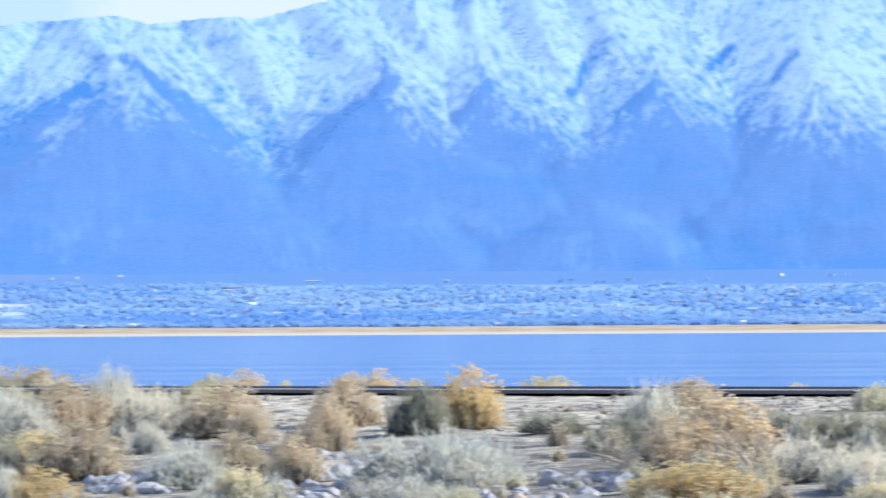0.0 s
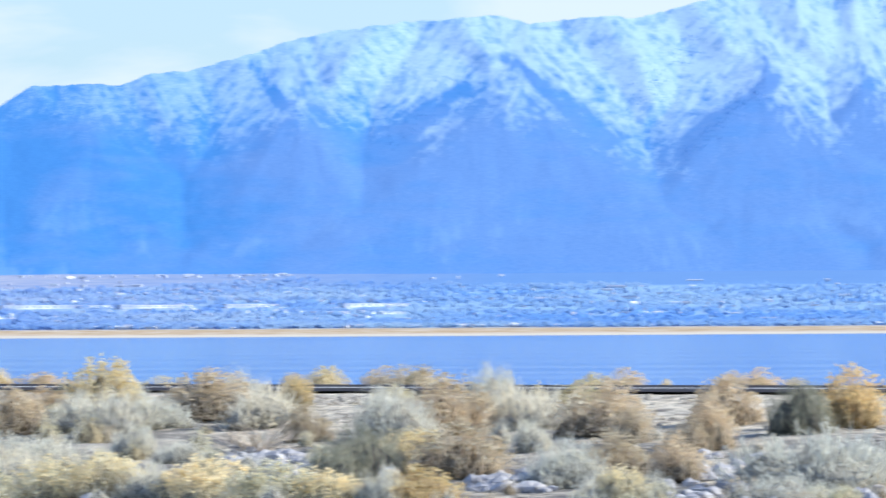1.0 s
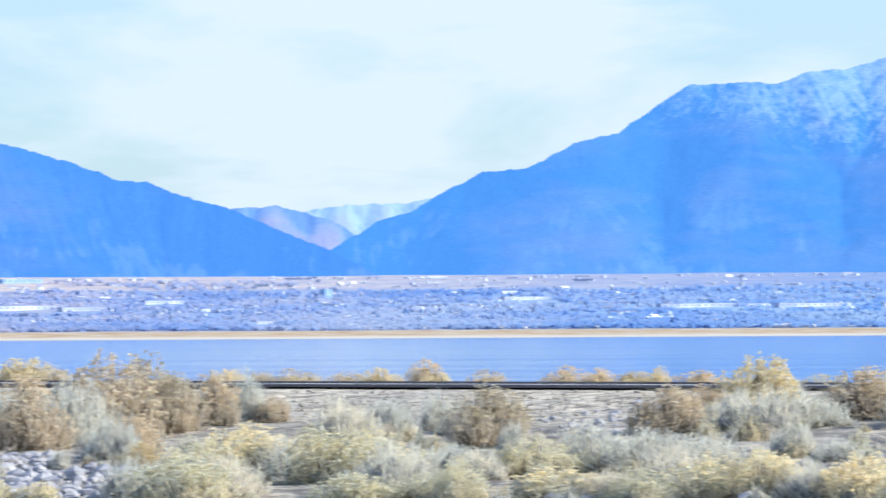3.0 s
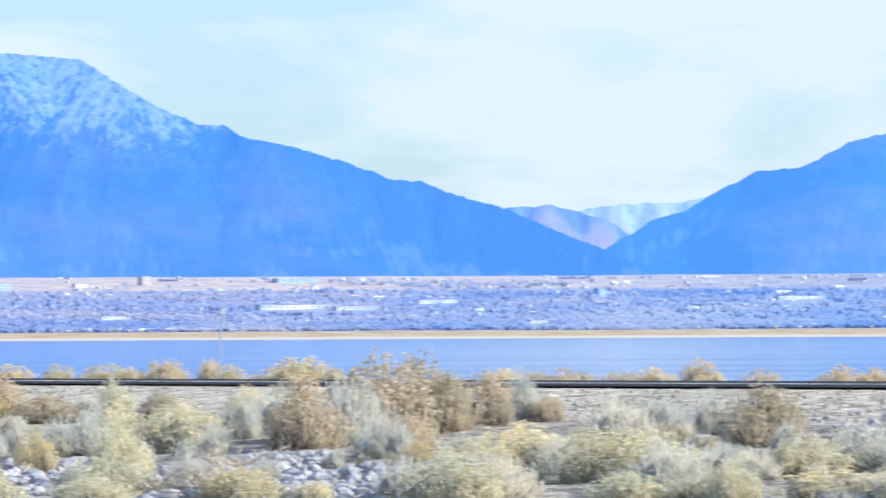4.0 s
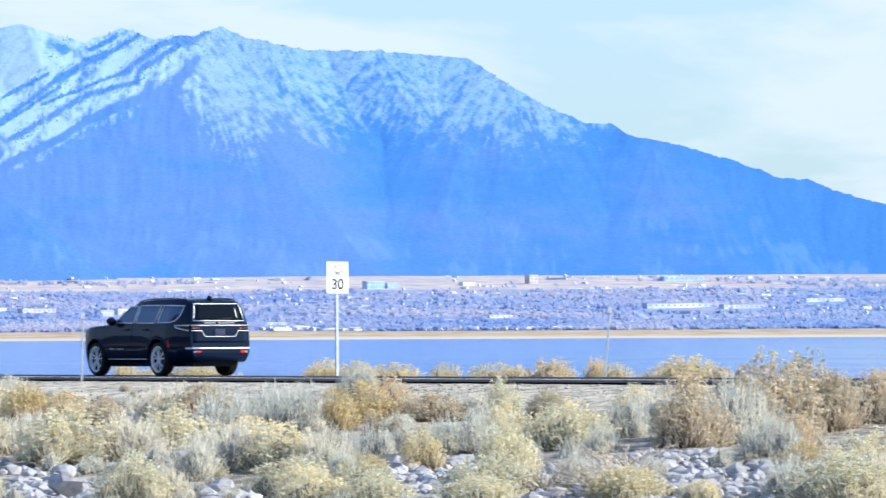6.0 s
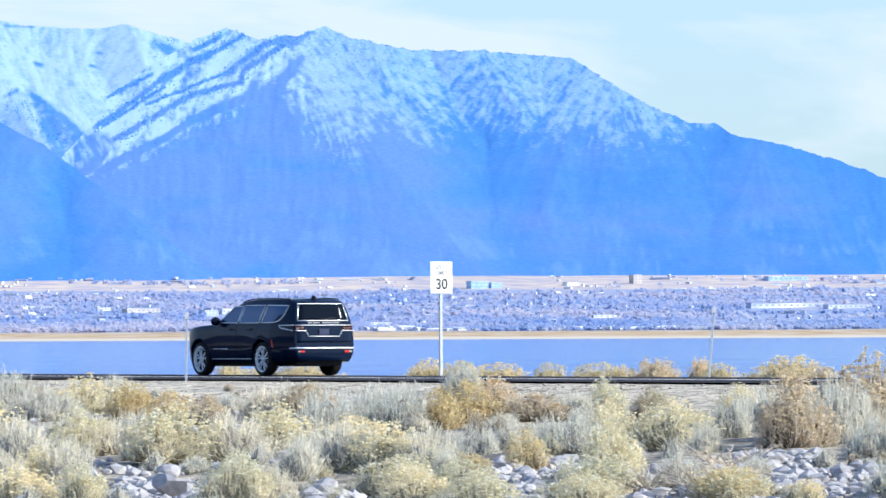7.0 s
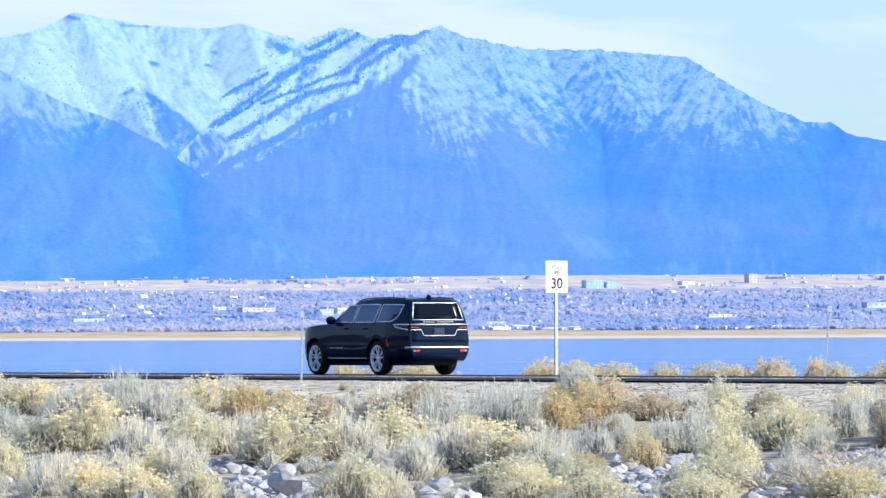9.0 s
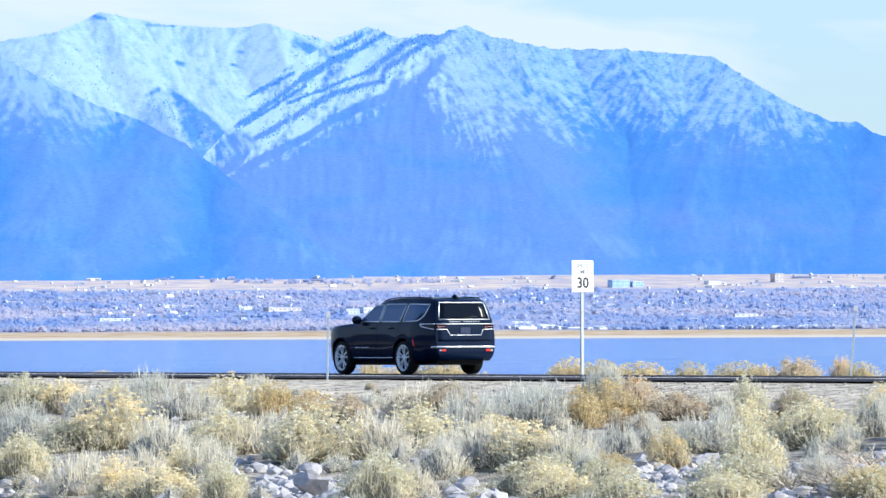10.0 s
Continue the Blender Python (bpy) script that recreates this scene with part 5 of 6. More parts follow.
# ---- stones ----
# beds of riprap that show between the shrubs: azimuth and distance from, to
BEDS = ((13.7, 14.5, 49.5, 56.0), (13.0, 15.0, 49.0, 52.5), (16.0, 16.8, 46.5, 54.0), (19.5, 20.5, 45.5, 48.5), (13.7, 15.5, 45.5, 52.0), (2.6, 3.4, 54.0, 57.0), (0.3, 1.7, 54.5, 59.5), (17.9, 18.6, 44.5, 47.0), (4.4, 5.8, 56.5, 59.0))


def in_bed(az, dist):
    return any(a0 < math.degrees(az) < a1 and d0 < dist < d1 for a0, a1, d0, d1 in BEDS)


m_stone = speckled("pale_riprap_stone", [(0.3, (0.38, 0.37, 0.38)), (0.5, (0.54, 0.52, 0.52)), (0.75, (0.68, 0.66, 0.64))], 7.0, 0.9, bump_strength=0.5, bump_dist=0.02)


st = m_stone.node_tree
st_b = st.nodes["Principled BSDF"]
st_c = st_b.inputs["Base Color"].links[0].from_socket
st_o = st.nodes.new("ShaderNodeObjectInfo")
st.links.new(mix_col(st, 1.0, st_c, ramp(st, st_o.outputs["Random"], [(0.0, (0.72, 0.71, 0.73)), (0.3, (0.90, 0.90, 0.92)), (0.7, (1.05, 1.05, 1.06)), (0.88, (1.08, 1.02, 0.94)), (1.0, (1.0, 0.80, 0.62))]).outputs["Color"], "MULTIPLY"), st_b.inputs["Base Color"])


def stone_mesh(seed):
    rg = random.Random(seed)
    bm = bmesh.new()
    bmesh.ops.create_icosphere(bm, subdivisions=2, radius=0.5)
    for v in bm.verts:
        v.co *= rg.uniform(0.94, 1.06)
    for _ in range(7):
        d = Vector((rg.gauss(0, 1), rg.gauss(0, 1), rg.gauss(0, 1))).normalized()
        flat = rg.uniform(0.20, 0.38)
        for v in bm.verts:
            over = v.co.dot(d) - flat
            if over > 0:
                v.co -= d * over
    me = bpy.data.meshes.new("stone")
    bm.to_mesh(me)
    bm.free()
    me.materials.append(m_stone)
    return me


STONES = [stone_mesh(s) for s in range(9)]
stone_rng = random.Random(5)


def stone(x, y, size, sink=0.25):
    o = new("stone", stone_rng.choice(STONES))
    sx, sy, sz = size * stone_rng.uniform(0.8, 1.3), size * stone_rng.uniform(0.8, 1.3), size * stone_rng.uniform(0.55, 0.9)
    o.matrix_basis = Matrix.LocRotScale((x, y, z_at(x, y) + sz * (0.5 - sink)), Euler((stone_rng.uniform(-0.3, 0.3), stone_rng.uniform(-0.3, 0.3), stone_rng.uniform(0, 6.28))), (sx, sy, sz))
    return tagged(o, "pale grey angular riprap stone on the embankment", "stone", "embankment stones")


for az, dist, size in ((19.93, 46.3, 0.62), (19.7, 46.5, 0.25), (20.3, 48.0, 0.26), (20.45, 47.2, 0.24), (18.3, 44.5, 0.36), (18.5, 44.2, 0.34), (17.9, 45.5, 0.3),
                       (2.9, 55.0, 0.32), (3.1, 54.2, 0.3), (-0.5, 52.0, 0.28), (-0.9, 51.6, 0.26), (4.2, 55.0, 0.4), (16.6, 47.0, 0.3)):
    stone(*spot(radians(az), dist), size, 0.2)

# small brush and grass tufts between the larger shrubs
fill = random.Random(23)
REST = []
for _ in range(6000):
    if len(REST) > 430:
        break
    az, dist = radians(fill.uniform(-4.3, 23.2)), fill.uniform(43.0, 70.0)
    if dist > 62 and fill.random() < 0.85 or in_bed(az, dist) and fill.random() < 0.85:
        continue
    x, y = spot(az, dist)
    w = fill.uniform(0.20, 0.55)
    if any(math.hypot(q[0] - x, q[1] - y) < 0.36 * (q[2] + w) for q in PLANTED):
        continue
    kind = fill.choices(("golden", "pale", "brown", "straw"), (4, 6, 2.5, 2))[0]
    REST.append((kind, x, y, z_at(x, y), w, w * fill.uniform(0.5, 0.9)))
    PLANTED.append((x, y, w))

mats, vs_all, fs_all, mi_all, base = [], [], [], [], 0
for kind, x, y, z, w, h in REST:
    turn = fill.uniform(0, 6.28)
    ct, st = math.cos(turn), math.sin(turn)
    for nm, me in fill.choice(SMALL[kind]):
        v = np.empty(len(me.vertices) * 3, np.float32)
        me.vertices.foreach_get("co", v)
        v = v.reshape(-1, 3) * (w, w, h)
        v = np.stack([v[:, 0] * ct - v[:, 1] * st + x, v[:, 0] * st + v[:, 1] * ct + y, v[:, 2] + z], -1)
        q = np.empty(len(me.loops), np.int32)
        me.loops.foreach_get("vertex_index", q)
        for mt in me.materials:
            if mt not in mats:
                mats.append(mt)
        vs_all.append(v)
        q = q + base
        slot = np.empty(len(me.polygons), np.int32)
        me.polygons.foreach_get("material_index", slot)
        fs_all += q.reshape(len(me.polygons), -1).tolist()
        mi_all.append(np.array([mats.index(mt) for mt in me.materials])[slot])
        base += len(v)
stuff_mesh("low_brush", np.concatenate(vs_all), fs_all, mats, "low dry brush and grass tufts filling the slope", "brush", mat_index=np.concatenate(mi_all))

# riprap spread down the embankment: single stones where they show best, the small rest as one
placed = 0
while placed < 215:
    az, dist = radians(fill.uniform(-4.3, 23.2)), fill.uniform(43.0, 61.0)
    if placed < 140:
        a0, a1, d0, d1 = fill.choice(BEDS + BEDS[:1])
        az, dist = radians(fill.uniform(a0, a1)), fill.uniform(d0, d1)
    x, y = spot(az, dist)
    if placed < 140:
        stone(x, y, min(0.36, 0.10 + 0.06 * fill.expovariate(1.0)), 0.22)
        placed += 1
        continue
    if fbm(np.array([x * 0.16]), np.array([y * 0.16]), 2, 67)[0] + (57 - dist) * 0.012 < 0.5:
        continue
    stone(x, y, min(0.4, 0.10 + 0.07 * fill.expovariate(1.0)) * (1.0 if dist < 55 else 0.7), 0.22)
    placed += 1
sa = np.radians(rng.uniform(-4.4, 23.3, 12000))
sd = rng.uniform(42.0, 68.0, 12000)
bed = np.array(BEDS)[rng.integers(len(BEDS), size=1700)]
sa = np.concatenate([sa, np.radians(rng.uniform(bed[:, 0], bed[:, 1]))])
sd = np.concatenate([sd, rng.uniform(bed[:, 2], bed[:, 3])])
dd = sd / np.cos(ALPHA0 + sa)
px_, py_ = -np.sin(sa) * dd, np.cos(sa) * dd
keep = fbm(px_ * 0.16, py_ * 0.16, 2, 67) + (57 - sd) * 0.016 + 0.16 * (rng.random(len(sa)) - 0.5) > 0.66
deg = np.degrees(sa)
for a0, a1, d0, d1 in BEDS:
    keep |= (deg > a0) & (deg < a1) & (sd > d0) & (sd < d1)
px_, py_, sd = px_[keep], py_[keep], sd[keep]
rs = np.minimum(0.14, 0.03 + 0.032 * rng.exponential(1.0, len(px_))) * np.interp(sd, [45, 60, 72], [1.15, 0.85, 0.5])
sv = ICO_V[None] * (1 + 0.5 * (rng.random((len(px_), 12, 3)) - 0.5)) * np.stack([rs * 1.2, rs * 1.2, rs * 0.8], -1)[:, None]
an = rng.uniform(0, 6.28, len(px_))
ca, sn_ = np.cos(an)[:, None], np.sin(an)[:, None]
sv = np.stack([sv[..., 0] * ca - sv[..., 1] * sn_, sv[..., 0] * sn_ + sv[..., 1] * ca, sv[..., 2]], -1)
sv = sv + np.stack([px_, py_, ground_z(px_, py_) + rs * 0.25], -1)[:, None]
sf = ICO_F[None] + (12 * np.arange(len(px_)))[:, None, None]
stuff_mesh("small_stones", sv.reshape(-1, 3), sf.reshape(-1, 3), [m_stone], "small pale stones and gravel strewn on the slope", "stones")

# coarse grey gravel along the road's shoulder
ga = np.radians(rng.uniform(-4.4, 23.3, 9000))
gd = rng.uniform(64.5, 72.6, 9000)
dd = gd / np.cos(ALPHA0 + ga)
qx, qy = -np.sin(ga) * dd, np.cos(ga) * dd
keep = fbm(qx * 0.3, qy * 0.3, 3, 29) + 0.3 * (rng.random(9000) - 0.5) > 0.53
qx, qy = qx[keep], qy[keep]
rs = np.minimum(0.045, 0.012 + 0.011 * rng.exponential(1.0, len(qx)))
gv = ICO_V[None] * (1 + 0.5 * (rng.random((len(qx), 12, 3)) - 0.5)) * np.stack([rs * 1.2, rs * 1.2, rs * 0.8], -1)[:, None]
gv = gv + np.stack([qx, qy, ground_z(qx, qy) + rs * 0.2], -1)[:, None]
gf = ICO_F[None] + (12 * np.arange(len(qx)))[:, None, None]
m_gravel = speckled("grey_gravel", [(0.3, (0.26, 0.23, 0.19)), (0.7, (0.56, 0.50, 0.42))], 9.0, 0.95)
stuff_mesh("shoulder_gravel", gv.reshape(-1, 3), gf.reshape(-1, 3), [m_gravel], "coarse grey gravel along the road shoulder", "gravel")

# ---- road sign and marker posts ----
m_steel = speckled("galvanised_steel", [(0.3, (0.42, 0.46, 0.50)), (0.7, (0.58, 0.62, 0.66))], 20.0, 0.45, 0.4)
m_signface = speckled("white_sign_sheeting", [(0.3, (0.86, 0.86, 0.85)), (0.7, (0.92, 0.92, 0.91))], 5.0, 0.45)
m_black = speckled("black_sign_lettering", [(0.3, (0.02, 0.02, 0.022)), (0.7, (0.04, 0.04, 0.042))], 20.0, 0.5)
m_faded = speckled("sun_faded_lettering", [(0.3, (0.10, 0.105, 0.12)), (0.7, (0.30, 0.31, 0.33))], 40.0, 0.6)
m_marker = speckled("white_marker_paint", [(0.3, (0.75, 0.76, 0.78)), (0.7, (0.88, 0.88, 0.88))], 10.0, 0.5)

HEADING = math.atan2(UY, UX)


def lettering(text, size, x, y, z, parent, paint, bold):
    cu = bpy.data.curves.new("lettering", "FONT")
    cu.body, cu.size, cu.align_x, cu.align_y = text, size, "CENTER", "CENTER"
    cu.extrude = 0.001
    cu.offset = bold * size
    cu.materials.append(paint)
    o = new("lettering", cu)
    o.parent = parent
    o.matrix_basis = Matrix.Translation((x, y, z)) @ Euler((radians(90), 0, 0)).to_matrix().to_4x4()
    return o


sx, sy = spot(radians(17.345), 84.6)
sign = tagged(new("speed_limit_sign"), "white speed limit sign on a steel post by the road", "road sign")
sign.matrix_basis = Matrix.Translation((sx, sy, z_at(sx, sy))) @ Euler((0, 0, math.atan2(UX, -UY) + math.pi)).to_matrix().to_4x4()
# local -y faces back along the road
bm = bmesh.new()
box(bm, -0.04, 0.04, 0.0, 0.05, -0.1, 2.85, 0.008)
part("post", bm, m_steel, sign)
bm = bmesh.new()
box(bm, -0.325, 0.325, -0.012, -0.002, 2.14, 2.92, 0.004)
panel = part("panel", bm, m_signface, sign)
bm = bmesh.new()
for x0, x1, z0, z1 in ((-0.285, 0.285, 2.872, 2.880), (-0.285, 0.285, 2.140, 2.148), (-0.285, -0.277, 2.148, 2.872), (0.277, 0.285, 2.148, 2.872)):
    box(bm, x0, x1, -0.016, -0.0125, z0, z1)
part("border", bm, m_faded, panel)
lettering("SPEED", 0.15, 0, -0.015, 2.775, panel, m_faded, 0.006)
lettering("LIMIT", 0.155, 0, -0.015, 2.635, panel, m_faded, 0.006)
lettering("30", 0.36, 0, -0.015, 2.36, panel, m_black, 0.02)

m_post = speckled("weathered_post_paint", [(0.3, (0.46, 0.52, 0.58)), (0.7, (0.62, 0.67, 0.72))], 10.0, 0.5)


def marker(az, dist, height, lean):
    x, y = spot(radians(az), dist)
    root = tagged(new("marker_post"), "slim white roadside marker post, slightly leaning", "marker post", "roadside marker posts")
    root.matrix_basis = Matrix.Translation((x, y, z_at(x, y))) @ Euler((0, radians(lean), radians(18))).to_matrix().to_4x4()
    bm = bmesh.new()
    box(bm, -0.024, 0.024, -0.012, 0.012, -0.1, height, 0.005)
    part("post", bm, m_post, root)
    bm = bmesh.new()
    box(bm, -0.042, 0.042, -0.02, -0.013, height - 0.13, height + 0.01, 0.003)
    part("reflector", bm, m_marker, root)
    return root


marker(19.80, 73.0, 1.52, 1.0)
marker(14.78, 84.4, 1.72, 4.5)

# ---- the car: a long black sport utility vehicle on the far lane ----
m_paint, nt, b = node_mat("black_car_paint", 0.5, 0.0, 0.03)
pn = noise_node(nt, 3.0, 3.0)
# the sky's blue sheen is put into the black paint's base colour
nt.links.new(ramp(nt, pn.outputs["Fac"], [(0.3, (0.0014, 0.0075, 0.027)), (0.7, (0.0019, 0.0088, 0.031))]).outputs["Color"], b.inputs["Base Color"])
b.inputs["Coat Weight"].default_value = 0.45
b.inputs["Coat Roughness"].default_value = 0.02
b.inputs["Coat IOR"].default_value = 1.42
m_glass, nt, b = node_mat("tinted_car_glass", 0.06, 0.0, 0.08)
b.inputs["Base Color"].default_value = (0.004, 0.007, 0.014, 1)
# blue sky reflection is painted into the side glass's base colour
m_sideglass, nt, b = node_mat("sky_lit_side_glass", 0.04, 0.0, 0.9)
b.inputs["Base Color"].default_value = (0.010, 0.042, 0.13, 1)
b.inputs["IOR"].default_value = 1.5
m_chrome = speckled("polished_chrome", [(0.3, (0.84, 0.87, 0.90)), (0.7, (0.95, 0.96, 0.98))], 8.0, 0.25, 0.55)
m_rubber = speckled("tyre_rubber", [(0.3, (0.012, 0.012, 0.013)), (0.7, (0.028, 0.027, 0.027))], 30.0, 0.85, bump_strength=0.2)
m_trim = speckled("black_plastic_trim", [(0.3, (0.012, 0.012, 0.014)), (0.7, (0.022, 0.022, 0.025))], 20.0, 0.5)
m_alloy = speckled("machined_alloy", [(0.3, (0.88, 0.91, 0.94)), (0.7, (0.95, 0.96, 0.97))], 10.0, 0.45, 0.15)
m_lampred = plain("red_lamp_lens", (0.05, 0.004, 0.005), 0.15, 0.0, 0.6)
m_reflect = plain("bright_red_reflector", (0.75, 0.03, 0.02), 0.25, 0.0, 0.6)
m_clear = plain("clear_lamp_lens", (0.4, 0.42, 0.45), 0.1, 0.0, 0.6)
m_platebar = plain("dull_plate_lettering", (0.04, 0.06, 0.12), 0.5)
m_plate = plain("blue_grey_plate", (0.015, 0.025, 0.08), 0.5)

TOP_X = [-2.84, -2.82, -2.80, -2.77, -2.72, -2.56, -2.47, -2.36, -2.10, -1.40, -0.50, -0.10, 0.18, 0.98, 1.12, 1.60, 2.30, 2.62, 2.80, 2.88, 2.92]
TOP_Z = [0.52, 0.70, 0.84, 1.08, 1.30, 1.72, 1.80, 1.825, 1.845, 1.865, 1.855, 1.83, 1.77, 1.295, 1.262, 1.245, 1.20, 1.16, 1.08, 0.92, 0.60]
AXLES = (1.80, -1.32)
ARCH_R, HUB_Z = 0.49, 0.408


def top_z(x):
    return float(np.interp(x, TOP_X, TOP_Z))


def rear_x(z):
    """Where the tail stands at a height."""
    return float(np.interp(z, TOP_Z[:7], TOP_X[:7]))


def bottom_z(x):
    z = 0.32 if -1.9 < x < 2.2 else 0.32 + 0.02 * min(1.0, (abs(x - 0.15) - 2.05) / 0.7)
    for ax in AXLES:
        if abs(x - ax) < ARCH_R:
            z = max(z, HUB_Z + math.sqrt(ARCH_R**2 - (x - ax) ** 2))
    return z


def half_w(x, z):
    w = 1.035 - 0.055 * ((z - 0.82) / 0.45) ** 2 if z <= 1.27 else 0.980 - 0.33 * (z - 1.27) - 0.12 * (z - 1.27) ** 2
    for ax in AXLES:
        w += 0.022 * math.exp(-(((x - ax) / 0.62) ** 4)) * max(0.0, 1 - abs(z - 0.72) / 0.4)
    if x > 1.8:
        w *= 1 - 0.36 * ((x - 1.8) / 1.12) ** 2.6
    if x < -1.95:
        w *= 1 - 0.135 * ((-1.95 - x) / 0.89) ** 2.2
    return w


def body_shell():
    bm = bmesh.new()
    xs = sorted(set([round(v, 3) for v in np.linspace(-2.84, -2.36, 22)] + [round(v, 3) for v in np.linspace(-2.36, 2.5, 84)] + [round(v, 3) for v in np.linspace(2.5, 2.92, 14)]))
    cols = []
    for x in xs:
        zb, zt = bottom_z(x), top_z(x)
        zb = min(zb, zt - 0.05)
        pts = [(0.0, zb + 0.03), (half_w(x, zb) - 0.25, zb + 0.02), (half_w(x, zb) - 0.03, zb)]
        for k in range(15):
            q = (k / 14) ** 0.85
            z = zb + (zt - 0.015 - zb) * q
            rd = max(0.0, (z - (zt - 0.10)) / 0.10)
            pts.append((half_w(x, z) - 0.055 * rd**2.2, z))
        ye = pts[-1][0]
        crown = 0.03 if -2.3 < x < 2.6 else 0.0
        for q in (0.85, 0.6, 0.3, 0.0):
            pts.append((ye * q, zt + crown * (1 - q * q) - 0.004))
        full = [(y, z) for y, z in pts] + [(-y, z) for y, z in pts[-2:0:-1]]
        cols.append([bm.verts.new((x, y, z)) for y, z in full])
    n = len(cols[0])
    for a, c in zip(cols, cols[1:]):
        for k in range(n):
            bm.faces.new((a[k], a[(k + 1) % n], c[(k + 1) % n], c[k]))
    bm.faces.new(cols[0])
    bm.faces.new(cols[-1][::-1])
    return bm


def side_patch(corners, side, off, nx=8, nz=6, lip=0.012, clip=0.0):
    """A panel laid on the flank: four (x, z) corners, its rim folded in."""
    (ax, az_), (bx, bz), (cx, cz), (dx, dz) = corners
    bm = bmesh.new()
    g = []
    for i in range(nx + 1):
        u = i / nx
        row = []
        for j in range(nz + 1):
            v = j / nz
            x = (ax * (1 - u) + bx * u) * (1 - v) + (dx * (1 - u) + cx * u) * v
            z = (az_ * (1 - u) + bz * u) * (1 - v) + (dz * (1 - u) + cz * u) * v
            # the second corner may be rounded off
            near = clip * max(0.0, 1.0 - math.hypot((1 - u) * 2.2, v * 1.6)) ** 1.3
            x, z = x + near * (dx - bx + ax - bx) * 0.12, z + near * 0.16
            row.append(bm.verts.new((x, side * (half_w(x, z) + off), z)))
        g.append(row)
    for i in range(nx):
        for j in range(nz):
            bm.faces.new((g[i][j], g[i + 1][j], g[i + 1][j + 1], g[i][j + 1]))
    rim = [e for e in bm.edges if e.is_boundary]
    for e in rim:
        e.smooth = False
    ext = bmesh.ops.extrude_edge_only(bm, edges=rim)
    for v in ext["geom"]:
        if isinstance(v, bmesh.types.BMVert):
            v.co.y -= side * lip
    return bm


def side_line(pts, side, off):
    return [(x, side * (half_w(x, z) + off), z) for x, z in pts]


def dense(pts, n=4):
    out = []
    for a, c in zip(pts, pts[1:]):
        out += [tuple(a[k] + (c[k] - a[k]) * i / n for k in range(len(a))) for i in range(n)]
    return out + [tuple(pts[-1])]


car = tagged(new("car"), "shiny black sport utility vehicle with chrome trim on the road", "car")
part("body", body_shell(), m_paint, car, smooth=True)
bm = bmesh.new()
box(bm, -2.5, 2.4, -0.80, 0.80, 0.23, 0.62, 0.03)
part("underbody", bm, m_trim, car)

WINDOWS = [
    ((0.88, 1.30), (-0.08, 1.285), (-0.09, 1.70), (0.32, 1.69)),
    ((-0.16, 1.285), (-1.11, 1.285), (-1.19, 1.715), (-0.18, 1.715)),
    ((-1.24, 1.285), (-2.20, 1.305), (-2.34, 1.70), (-1.31, 1.715)),
]
DOORS = [((0.98, 0.47), (-0.02, 0.47), (-0.02, 1.245), (0.98, 1.245)), ((-0.035, 0.47), (-0.86, 0.47), (-1.06, 1.245), (-0.035, 1.245))]
